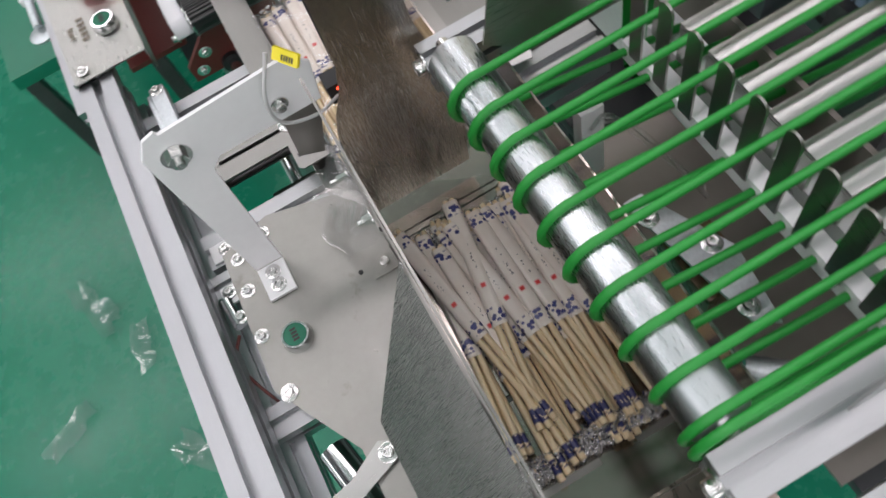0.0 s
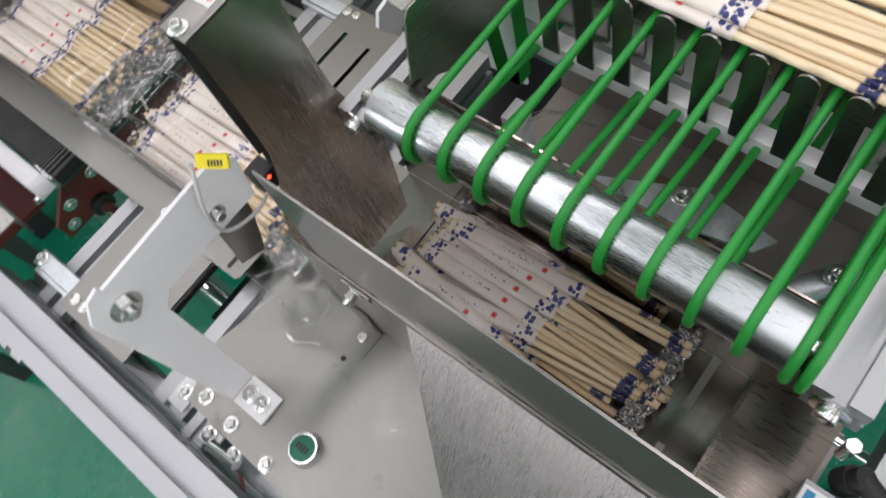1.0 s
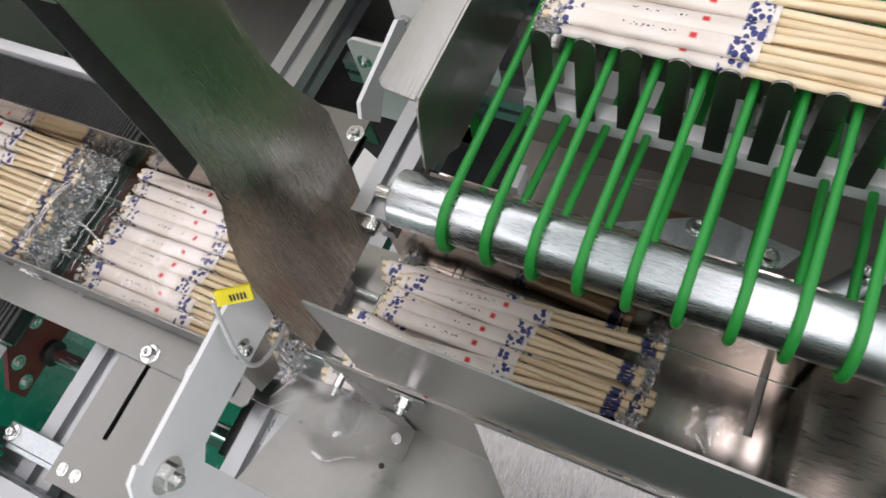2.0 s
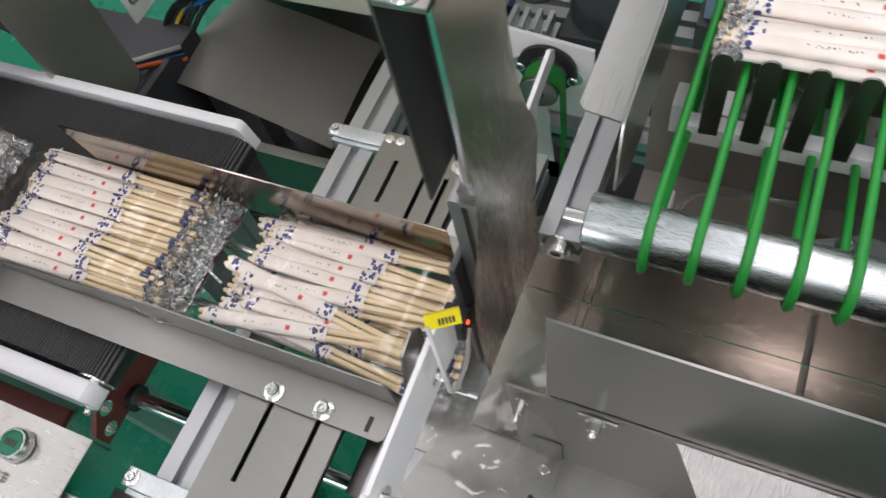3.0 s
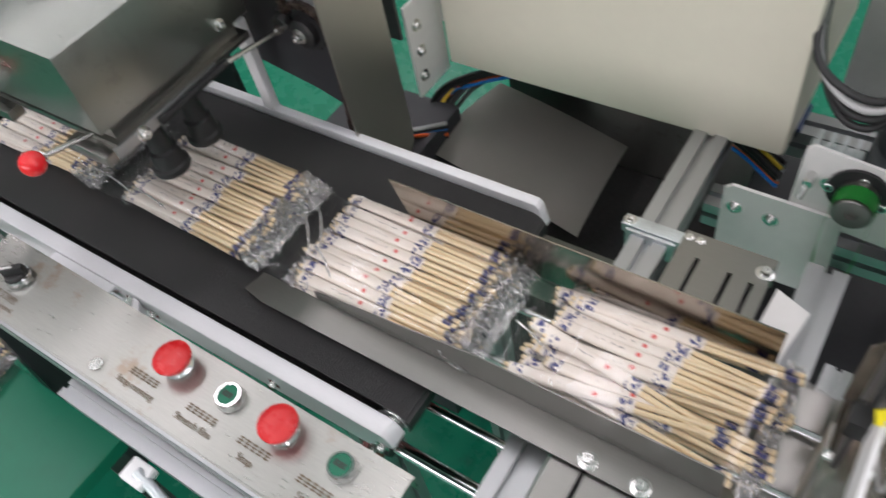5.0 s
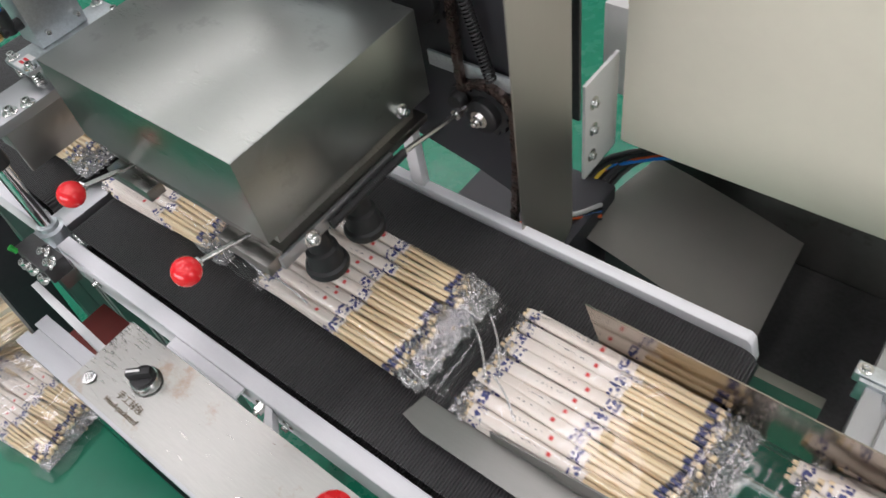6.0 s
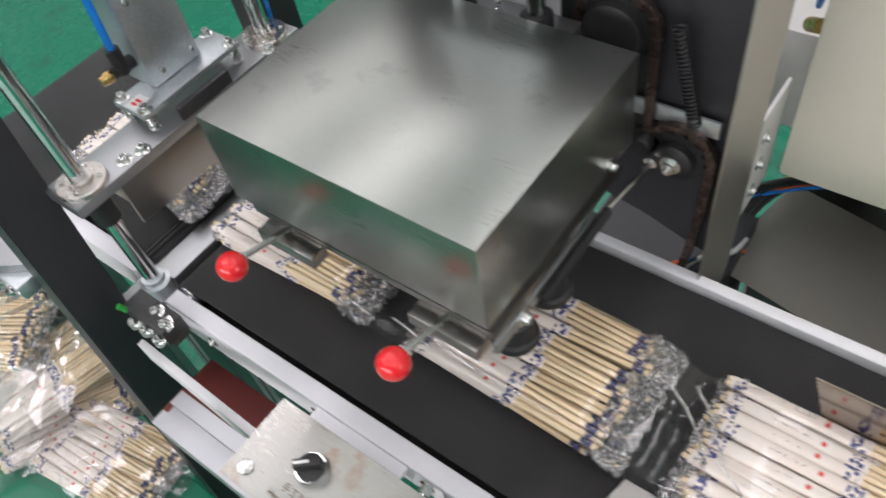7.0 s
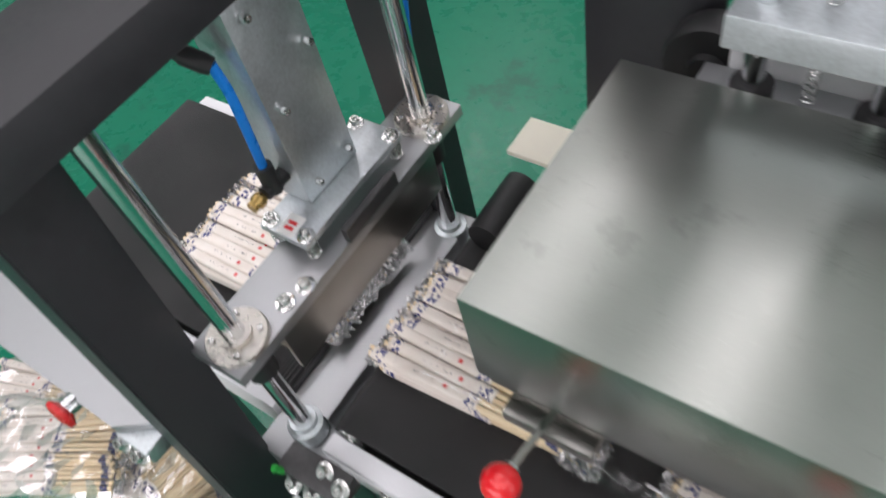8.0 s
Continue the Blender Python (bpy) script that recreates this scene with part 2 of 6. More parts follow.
def sleeve_material(name):
    """Printed paper sleeve: blue floral bands at both ends, a red seal and a line of brush marks. x runs from the closed end."""
    m, nt, b = base_mat(name)
    tc = nt.nodes.new("ShaderNodeTexCoord")
    oi = nt.nodes.new("ShaderNodeObjectInfo")
    sep = nt.nodes.new("ShaderNodeSeparateXYZ")
    nt.links.new(tc.outputs["Object"], sep.inputs[0])
    x, y = sep.outputs[0], sep.outputs[1]
    shift = nt.nodes.new("ShaderNodeVectorMath")
    shift.operation = "ADD"
    nt.links.new(tc.outputs["Object"], shift.inputs[0])
    nt.links.new(oi.outputs["Random"], shift.inputs[1])
    grain = node(nt, "ShaderNodeTexNoise", Scale=40.0, Detail=5.0)
    nt.links.new(shift.outputs[0], grain.inputs["Vector"])
    c = ramp(nt, 0.3, 0.7, (0.86, 0.77, 0.69, 1), (0.94, 0.88, 0.82, 1), grain.outputs[0])
    vor = node(nt, "ShaderNodeTexVoronoi", Scale=240.0)
    nt.links.new(shift.outputs[0], vor.inputs["Vector"])
    blot = ramp(nt, 0.43, 0.53, (1, 1, 1, 1), (0, 0, 0, 1), vor.outputs["Distance"])
    for lo, hi in ((0.008, 0.019), (0.105, 0.119)):
        c = over(nt, c, mul(nt, ranged(nt, x, lo, hi), blot), (0.035, 0.045, 0.20))
    c = over(nt, c, mul(nt, ranged(nt, x, 0.083, 0.0885), ranged(nt, y, -0.0028, 0.0028)), (0.72, 0.03, 0.03))
    ink = node(nt, "ShaderNodeTexVoronoi", Scale=420.0)
    nt.links.new(shift.outputs[0], ink.inputs["Vector"])
    marks = ramp(nt, 0.3, 0.38, (1, 1, 1, 1), (0, 0, 0, 1), ink.outputs["Distance"])
    c = over(nt, c, mul(nt, ranged(nt, x, 0.044, 0.077), ranged(nt, y, -0.0017, 0.0017), marks), (0.04, 0.035, 0.05))
    nt.links.new(c, b.inputs["Base Color"])
    b.inputs["Roughness"].default_value = 0.38
    b.inputs["Coat Weight"].default_value = 0.25
    b.inputs["Coat Roughness"].default_value = 0.12
    return m


def stick_material(name):
    m, nt, b = base_mat(name)
    tc = nt.nodes.new("ShaderNodeTexCoord")
    oi = nt.nodes.new("ShaderNodeObjectInfo")
    sep = nt.nodes.new("ShaderNodeSeparateXYZ")
    nt.links.new(tc.outputs["Object"], sep.inputs[0])
    mp = nt.nodes.new("ShaderNodeMapping")
    mp.inputs["Scale"].default_value = (8, 160, 160)
    shift = nt.nodes.new("ShaderNodeVectorMath")
    shift.operation = "ADD"
    nt.links.new(tc.outputs["Object"], shift.inputs[0])
    nt.links.new(oi.outputs["Random"], shift.inputs[1])
    nt.links.new(shift.outputs[0], mp.inputs[0])
    g = node(nt, "ShaderNodeTexNoise", Scale=4.0, Detail=5.0)
    nt.links.new(mp.outputs[0], g.inputs["Vector"])
    c = ramp(nt, 0.3, 0.7, (0.93, 0.71, 0.43, 1), (0.98, 0.86, 0.62, 1), g.outputs[0])
    tone = ramp(nt, 0.0, 1.0, (0.88, 0.85, 0.80, 1), (1, 1, 1, 1), oi.outputs["Random"])
    mm = nt.nodes.new("ShaderNodeMix")
    mm.data_type, mm.blend_type = "RGBA", "MULTIPLY"
    mm.inputs[0].default_value = 1.0
    nt.links.new(c, mm.inputs[6])
    nt.links.new(tone, mm.inputs[7])
    vor = node(nt, "ShaderNodeTexVoronoi", Scale=300.0)
    nt.links.new(tc.outputs["Object"], vor.inputs["Vector"])
    blot = ramp(nt, 0.68, 0.82, (1, 1, 1, 1), (0, 0, 0, 1), vor.outputs["Distance"])
    c = over(nt, mm.outputs[2], mul(nt, ranged(nt, sep.outputs[0], 0.188, 0.2005), blot), (0.025, 0.03, 0.14))
    nt.links.new(c, b.inputs["Base Color"])
    b.inputs["Roughness"].default_value = 0.42
    b.inputs["Coat Weight"].default_value = 0.3
    b.inputs["Coat Roughness"].default_value = 0.15
    return m


SLEEVE, STICK = sleeve_material("printed_sleeve"), stick_material("bamboo")

# ---- mesh helpers ----


def box(bm, x0, x1, y0, y1, z0, z1, bevel=0.0, turn=None):
    vs = [bm.verts.new((x, y, z)) for x in (x0, x1) for y in (y0, y1) for z in (z0, z1)]
    fs = [bm.faces.new([vs[i] for i in q]) for q in ((0, 1, 3, 2), (4, 6, 7, 5), (0, 4, 5, 1), (2, 3, 7, 6), (0, 2, 6, 4), (1, 5, 7, 3))]
    if bevel:
        es = list({e for f in fs for e in f.edges})
        r = bmesh.ops.bevel(bm, geom=es, offset=bevel, segments=2, affect="EDGES", profile=0.6)
        vs = list({v for f in r["faces"] for v in f.verts} | {v for v in vs if v.is_valid})
    if turn is not None:
        for v in vs:
            v.co = turn @ v.co
    return bm


def rod(bm, a, b, r, n=14, r2=None, caps=True):
    a, b = Vector(a), Vector(b)
    d = (b - a).normalized()
    u = d.orthogonal().normalized()
    w = d.cross(u)
    r2 = r if r2 is None else r2
    rings = []
    for p, q in ((a, r), (b, r2)):
        rings.append([bm.verts.new(p + (u * math.cos(2 * math.pi * k / n) + w * math.sin(2 * math.pi * k / n)) * q) for k in range(n)])
    for k in range(n):
        bm.faces.new((rings[0][k], rings[0][(k + 1) % n], rings[1][(k + 1) % n], rings[1][k]))
    if caps:
        bm.faces.new(rings[0][::-1])
        bm.faces.new(rings[1])
    return bm


def lathe(bm, base, axis, prof, n=24):
    """Profile rows (distance along the axis, radius), turned about the axis."""
    base, d = Vector(base), Vector(axis).normalized()
    u = d.orthogonal().normalized()
    w = d.cross(u)
    rings = [[bm.verts.new(base + d * s + (u * math.cos(2 * math.pi * k / n) + w * math.sin(2 * math.pi * k / n)) * max(r, 1e-4)) for k in range(n)] for s, r in prof]
    for p, q in zip(rings, rings[1:]):
        for k in range(n):
            bm.faces.new((p[k], p[(k + 1) % n], q[(k + 1) % n], q[k]))
    bm.faces.new(rings[0][::-1])
    bm.faces.new(rings[-1])
    return bm


def slab(bm, outline, axis, lo, hi):
    """A flat plate: an outline in the two other axes, thick from lo to hi along the axis."""
    def at(p, h):
        return {"x": (h, p[0], p[1]), "y": (p[0], h, p[1]), "z": (p[0], p[1], h)}[axis]
    a = [bm.verts.new(at(p, lo)) for p in outline]
    b = [bm.verts.new(at(p, hi)) for p in outline]
    n = len(outline)
    bm.faces.new(a[::-1])
    bm.faces.new(b)
    for k in range(n):
        bm.faces.new((a[k], a[(k + 1) % n], b[(k + 1) % n], b[k]))
    return bm


def smooth_path(points, per=6):
    """A Catmull-Rom path through the points."""
    ps = [Vector(p) for p in points]
    ps = [2 * ps[0] - ps[1]] + ps + [2 * ps[-1] - ps[-2]]
    out = []
    for a, b, c, d in zip(ps, ps[1:], ps[2:], ps[3:]):
        for k in range(per):
            t = k / per
            out.append(0.5 * (2 * b + (c - a) * t + (2 * a - 5 * b + 4 * c - d) * t * t + (3 * b - a - 3 * c + d) * t ** 3))
    out.append(ps[-2])
    return out


def tube(bm, pts, r, n=8, closed=False):
    pts = [Vector(p) for p in pts]
    rings, u = [], None
    m = len(pts)
    for k, p in enumerate(pts):
        d = (pts[(k + 1) % m] - pts[k - 1]) if closed else (pts[min(k + 1, m - 1)] - pts[max(k - 1, 0)])
        d = d.normalized() if d.length > 1e-9 else Vector((1, 0, 0))
        u = d.orthogonal() if u is None else u - d * u.dot(d)
        u.normalize()
        w = d.cross(u)
        rings.append([bm.verts.new(p + (u * math.cos(2 * math.pi * j / n) + w * math.sin(2 * math.pi * j / n)) * r) for j in range(n)])
    pairs = list(zip(rings, rings[1:] + rings[:1])) if closed else list(zip(rings, rings[1:]))
    for p, q in pairs:
        for j in range(n):
            bm.faces.new((p[j], p[(j + 1) % n], q[(j + 1) % n], q[j]))
    if not closed:
        bm.faces.new(rings[0][::-1])
        bm.faces.new(rings[-1])
    return bm


def coil(bm, a, b, r, wire, turns, n=6):
    a, b = Vector(a), Vector(b)
    d = b - a
    u = d.orthogonal().normalized()
    w = d.normalized().cross(u)
    steps = int(turns * 10)
    return tube(bm, [a + d * (k / steps) + (u * math.cos(k / 10 * 2 * math.pi) + w * math.sin(k / 10 * 2 * math.pi)) * r for k in range(steps + 1)], wire, n)


def bm_new():
    return bmesh.new()


def finish(bm, name, mat, sharp=38):
    bmesh.ops.recalc_face_normals(bm, faces=bm.faces[:])
    me = bpy.data.meshes.new(name)
    bm.to_mesh(me)
    bm.free()
    me.materials.append(mat)
    me.polygons.foreach_set("use_smooth", [True] * len(me.polygons))
    me.set_sharp_from_angle(angle=radians(sharp))
    return me


def part(name, bm, mat, parent, label="", sharp=38):
    """Links a bmesh as one mesh object under a thing or a part."""
    ob = new(name, finish(bm, name, mat, sharp))
    if parent is not None:
        ob.parent = parent
    if label:
        ob["label"] = label
    return ob


def thing(name, label, category, at=(0, 0, 0), group="", kind=""):
    ob = new(name)
    ob.empty_display_size = 0.02
    ob.location = at
    return tagged(ob, label, category, group, kind)


def solid(name, bm, mat, label, category="", group="", kind="", sharp=38):
    """A thing that is one mesh."""
    return tagged(part(name, bm, mat, None, "", sharp), label, category, group, kind)


def words(text, mat, parent, m, size, name="lettering", depth=0.0002):
    """Letters of the built-in font as a mesh part."""
    c = bpy.data.curves.new(name, "FONT")
    c.body, c.size, c.extrude, c.align_x, c.align_y = text, size, depth, "CENTER", "CENTER"
    tmp = bpy.data.objects.new("tmp_text", c)
    scene.collection.objects.link(tmp)
    bpy.context.view_layer.update()
    me = bpy.data.meshes.new_from_object(tmp.evaluated_get(bpy.context.evaluated_depsgraph_get()))
    bpy.data.objects.remove(tmp)
    me.materials.clear()
    me.materials.append(mat)
    ob = new(name, me)
    ob.parent = parent
    ob.matrix_local = m
    return ob


def bolt(parent, p, axis=(0, 0, 1), r=0.005, h=0.005, name="bolt", washer=True, mat=None):
    """Socket-cap bolt on a washer."""
    bm = bm_new()
    ax = Vector(axis).normalized()
    if washer:
        lathe(bm, p, ax, [(0, r * 1.75), (0.001, r * 1.75), (0.0012, r * 1.6)], 16)
    base = Vector(p) + ax * 0.001
    lathe(bm, base, ax, [(0, r * 0.95), (h * 0.15, r), (h * 0.85, r), (h, r * 0.88), (h, r * 0.55), (h * 0.45, r * 0.5)], 14)
    return part(name, bm, mat or BOLT, parent)


def hexbolt(parent, p, axis, r=0.006, h=0.005, name="hex_bolt"):
    bm = bm_new()
    ax = Vector(axis).normalized()
    lathe(bm, p, ax, [(0, r * 1.5), (0.0012, r * 1.5)], 16)
    rod(bm, Vector(p) + ax * 0.001, Vector(p) + ax * (0.001 + h), r, 6)
    lathe(bm, Vector(p) + ax * (0.001 + h), ax, [(0, r * 0.5), (h * 0.6, r * 0.5), (h * 0.7, r * 0.4)], 10)
    return part(name, bm, BOLT, parent)


def extrusion(bm, axis, lo, hi, c0, c1, half):
    """A slotted square profile bar along an axis; c0, c1 its centre in the other two axes."""
    s, g, d = half, half * 0.22, half * 0.42
    loop = [(-s, -s), (-g, -s), (-g, -s + d), (g, -s + d), (g, -s), (s, -s), (s, -g), (s - d, -g), (s - d, g), (s, g), (s, s),
            (g, s), (g, s - d), (-g, s - d), (-g, s), (-s, s), (-s, g), (-s + d, g), (-s + d, -g), (-s, -g)]
    slab(bm, [(c0 + a, c1 + b) for a, b in loop], axis, lo, hi)
    return bm

# ---- the hall ----
bm = bm_new()
box(bm, -7, 6, -5, 7, -0.1, 0)
solid("floor", bm, FLOOR, "glossy green painted concrete workshop floor", "floor", kind="structure")
# the south and east walls leave assumed, unseen openings for the added window lamps
for nm, boxes in (("wall_north", [(-7, 6, 7, 7.2, 0, 3.8)]), ("wall_west", [(-7.2, -7, -5.2, 7.2, 0, 3.8)]),
                  ("wall_south", [(-7, 6, -5.2, -5, 0, 1.1), (-7, 6, -5.2, -5, 2.6, 3.8), (-7, -3.5, -5.2, -5, 1.1, 2.6), (2.5, 6, -5.2, -5, 1.1, 2.6)]),
                  ("wall_east", [(6, 6.2, -5.2, 7.2, 0, 1.1), (6, 6.2, -5.2, 7.2, 2.6, 3.8), (6, 6.2, -5.2, -1.4, 1.1, 2.6), (6, 6.2, 2.6, 7.2, 1.1, 2.6)])):
    bm = bm_new()
    for ext in boxes:
        box(bm, *ext)
    solid(nm, bm, PLASTER, "plain pale painted workshop wall", "wall", kind="structure")
bm = bm_new()
box(bm, -7.2, 6.2, -5.2, 7.2, 3.8, 4.0)
solid("ceiling", bm, CEIL, "plain pale workshop ceiling", "ceiling", kind="structure")

BZ = 0.838  # belt top

# ---- wrapping conveyor ----
conv = thing("belt_conveyor", "black ribbed belt conveyor between pale aluminium side rails", "conveyor", (-0.55, 0.09, 0))


def under(ob, parent):
    """Keeps a part built in world coordinates in place under a thing that stands elsewhere."""
    ob.parent = parent
    ob.matrix_parent_inverse = parent.matrix_basis.inverted()
    return ob


def bpart(name, bm, mat, parent, label="", sharp=38):
    ob = part(name, bm, mat, None, label, sharp)
    bpy.context.view_layer.update()
    return under(ob, parent)


def belt_loop(bm, x0, x1, y0, y1, top, r):
    loop = []
    for k in range(13):
        a = math.pi / 2 - math.pi * k / 12
        loop.append((x1 - r + r * math.cos(a), top - r + r * math.sin(a)))
    for k in range(13):
        a = -math.pi / 2 - math.pi * k / 12
        loop.append((x0 + r + r * math.cos(a), top - r + r * math.sin(a)))
    inner = [(x + (0.0015 if x < (x0 + x1) / 2 else -0.0015), z + (0.002 if z < top - r else -0.002)) for x, z in loop]
    vs = [[bm.verts.new((x, y, z)) for x, z in ring] for y, ring in ((y0, loop), (y1, loop), (y1, inner), (y0, inner))]
    n = len(loop)
    for p, q in zip(vs, vs[1:] + vs[:1]):
        for k in range(n):
            bm.faces.new((p[k], p[(k + 1) % n], q[(k + 1) % n], q[k]))


bm = bm_new()
belt_loop(bm, -0.935, -0.165, -0.042, 0.234, BZ, 0.02)
bpart("belt", bm, BELT, conv, "black ribbed rubber belt")
for ex in (-0.915, -0.185):
    bm = bm_new()
    rod(bm, (ex, -0.044, BZ - 0.02), (ex, 0.236, BZ - 0.02), 0.0175, 24)
    rod(bm, (ex, -0.062, BZ - 0.02), (ex, 0.252, BZ - 0.02), 0.006, 12)
    bpart("end_roller", bm, BOLT, conv)
for y0, y1, yo, rt in ((-0.066, -0.046, -1, 0.829), (0.2385, 0.2515, 1, 0.846)):
    bm = bm_new()
    slab(bm, [(-0.93, 0.778), (-0.93, rt), (-0.182, rt), (-0.177, rt - 0.005), (-0.170, 0.812), (-0.176, 0.806), (-0.186, 0.806), (-0.21, 0.782)], "y", y0, y1)
    bmesh.ops.bevel(bm, geom=bm.edges[:], offset=0.001, segments=1, affect="EDGES")
    sr = bpart("side_rail", bm, RAILW, conv, "pale satin aluminium rail")
    e = y0 if yo < 0 else y1
    for bx in (-0.186, -0.33, -0.52, -0.70, -0.86):
        b = bolt(None, (bx, e, 0.803), (0, yo, 0), 0.0042, 0.006)
        under(b, conv)
bm = bm_new()
box(bm, -0.90, -0.24, -0.045, 0.22, 0.762, 0.772)
bpart("bed_plate", bm, BROWN, conv, "dark oxide-red painted plate")
bm = bm_new()
box(bm, -0.90, -0.26, -0.15, -0.07, 0.725, 0.733, 0.001)
bpart("apron", bm, BROWN, conv, "dark oxide-red painted apron")
bm = bm_new()
slab(bm, [(-0.085, 0.69), (-0.085, 0.715), (-0.045, 0.755), (0.22, 0.755), (0.24, 0.73), (0.24, 0.69)], "x", -0.235, -0.228)
bpart("end_bracket", bm, BROWN, conv, "oxide-red painted bearing plate")
for by, bz in ((-0.07, 0.703), (-0.055, 0.728), (-0.01, 0.74), (0.205, 0.72)):
    under(bolt(None, (-0.228, by, bz), (1, 0, 0), 0.005, 0.004), conv)
bm = bm_new()
rod(bm, (-0.228, -0.031, 0.695), (-0.221, -0.031, 0.695), 0.015, 20)
bpart("bearing", bm, RUBBER, conv)
bm = bm_new()
rod(bm, (-0.235, -0.031, 0.695), (0.14, -0.031, 0.695), 0.0085, 18)
bpart("drive_shaft", bm, CHROME, conv)
bm = bm_new()
rod(bm, (-0.235, 0.026, 0.70), (0.14, 0.026, 0.70), 0.0055, 16)
bpart("tie_shaft", bm, CHROME, conv)
for lx in (-0.85, -0.25):
    for ly in (-0.03, 0.205):
        bm = bm_new()
        extrusion(bm, "z", 0.0, 0.762, lx, ly, 0.02)
        bpart("leg", bm, ALU, conv)

bm = bm_new()
box(bm, -0.594, -0.576, 0.2385, 0.2505, 0.8465, 0.985, 0.001)
bpart("rail_post", bm, WHITE, conv, "white painted post on the rear rail")

# two round bars carry the packs between the belt and the bucket
for ry in (0.055, 0.118):
    bm = bm_new()
    rod(bm, (-0.17, ry, 0.832), (0.16, ry, 0.832), 0.004, 12)
    solid("carrier_bar", bm, CHROME, "thin polished round steel bar under the packs", "bar", "carrier bars")

# ---- guide walls ----
gf = thing("front_guide", "bent stainless sheet guide bolted in front of the packs", "guide")
bm = bm_new()
slab(bm, [(-0.408, -0.004), (-0.402, 0.0225), (0.105, 0.0225), (0.105, -0.006), (0.101, -0.0105), (-0.38, -0.0095)], "z", 0.8475, 0.849)
part("flange", bm, GUIDE, gf)
bm = bm_new()
slab(bm, [(-0.325, 0.8492), (-0.325, 0.862), (-0.12, 0.8925), (0.102, 0.8935), (0.105, 0.8905), (0.105, 0.8492)], "y", 0.0222, 0.0237)
part("guide_sheet", bm, GUIDE, gf)
for bx in (0.0, 0.048):
    bolt(gf, (bx, -0.001, 0.849), (0, 0, 1), 0.0052, 0.006)
bm = bm_new()
box(bm, 0.0865, 0.0905, -0.006, 0.007, 0.8491, 0.8494)
part("slot", bm, RUBBER, gf)
gb = thing("back_guide", "upright polished stainless guide wall behind the packs", "guide")
bm = bm_new()
slab(bm, [(-0.307, 0.914), (0.105, 0.912), (0.105, 0.848), (-0.285, 0.848)], "y", 0.153, 0.1545)
part("guide_sheet", bm, MIRROR, gb)
bm = bm_new()
box(bm, -0.02, 0.10, 0.155, 0.185, 0.8425, 0.844)
part("foot_flange", bm, STEEL, gb)

# ---- cross beam, clamps and slotted plates ----
bm = bm_new()
extrusion(bm, "y", -0.19, 0.62, -0.058, 0.801, 0.02)
solid("cross_beam", bm, ALU, "silver slotted aluminium beam across the machine", "beam")
bm = bm_new()
extrusion(bm, "y", -0.13, 0.31, 0.115, 0.80, 0.02)
solid("cross_beam", bm, ALU, "silver slotted aluminium beam across the machine", "beam")
for cy, cz in ((-0.105, 0.828), (0.278, 0.815)):
    cl = thing("beam_clamp", "zinc-plated steel clamp block with a set screw on the beam", "clamp", group="beam clamps")
    bm = bm_new()
    box(bm, -0.092, -0.022, cy - 0.008, cy + 0.008, cz, cz + 0.013, 0.0012)
    part("clamp_bar", bm, ZINC, cl)
    bm = bm_new()
    box(bm, -0.086, -0.03, cy - 0.013, cy - 0.0085, cz - 0.02, cz + 0.011, 0.001)
    part("clamp_jaw", bm, ZINC, cl)
    bolt(cl, (-0.085, cy, cz + 0.013), (0, 0, 1), 0.004, 0.004)


def slotted_plate(name, x0, x1, y0, y1, z, slots, label, far):
    """A plate built of strips so that its slots are real openings."""
    t = thing(name, label, "plate")
    bm = bm_new()
    xs = [x0]
    for sx, w, a, b in slots:
        xs += [sx - w, sx + w]
    xs.append(x1)
    for k in range(0, len(xs), 2):
        box(bm, xs[k], xs[k + 1], y0, y1, z - 0.003, z)
    for sx, w, a, b in slots:
        box(bm, sx - w, sx + w, y0, a, z - 0.003, z)
        box(bm, sx - w, sx + w, b, y1, z - 0.003, z)
    bmesh.ops.remove_doubles(bm, verts=bm.verts[:], dist=1e-5)
    part("plate", bm, GUIDE, t)
    bm = bm_new()
    box(bm, x0, x1, far - 0.0016, far + 0.0016, z - 0.04, z - 0.0032)
    part("lip", bm, TABLE, t)
    # added dark sheet that gives the slots their shade and hides the floor
    bm = bm_new()
    box(bm, x0 + 0.014, x1 - 0.004, y0 + 0.012, y1 - 0.012, z - 0.0185, z - 0.0165)
    part("backing_plate", bm, DARK, t, "dark sheet added below the slots as their shade")
    return t


sp = slotted_plate("slotted_plate", -0.031, 0.067, -0.125, 0.03, 0.843, [(0.0, 0.0024, -0.078, -0.004), (0.0455, 0.0024, -0.078, -0.004)], "brushed steel adjusting plate with two long slots", -0.122)
for bx in (-0.02, -0.006):
    bolt(sp, (bx, -0.112, 0.843), (0, 0, 1), 0.0032, 0.001, "screw")
sp = slotted_plate("slotted_plate", -0.024, 0.071, 0.165, 0.283, 0.838, [(-0.0005, 0.0024, 0.202, 0.252), (0.034, 0.0024, 0.190, 0.248), (0.056, 0.0024, 0.19, 0.245)], "brushed steel adjusting plate with long slots", 0.28)
bolt(sp, (0.064, 0.262, 0.838), (0, 0, 1), 0.0052, 0.006)
for bx in (-0.018, -0.006):
    bolt(sp, (bx, 0.274, 0.838), (0, 0, 1), 0.0028, 0.001, "screw")
bm = bm_new()
slab(bm, [(0.075, 0.165), (0.105, 0.163), (0.115, 0.235), (0.08, 0.25)], "z", 0.8365, 0.838)
solid("liner_sheet", bm, PAPER, "small pale plastic liner sheet beside the guide", "sheet")
bm = bm_new()
box(bm, 0.075, 0.17, -0.05, 0.03, 0.79, 0.8, 0.001)
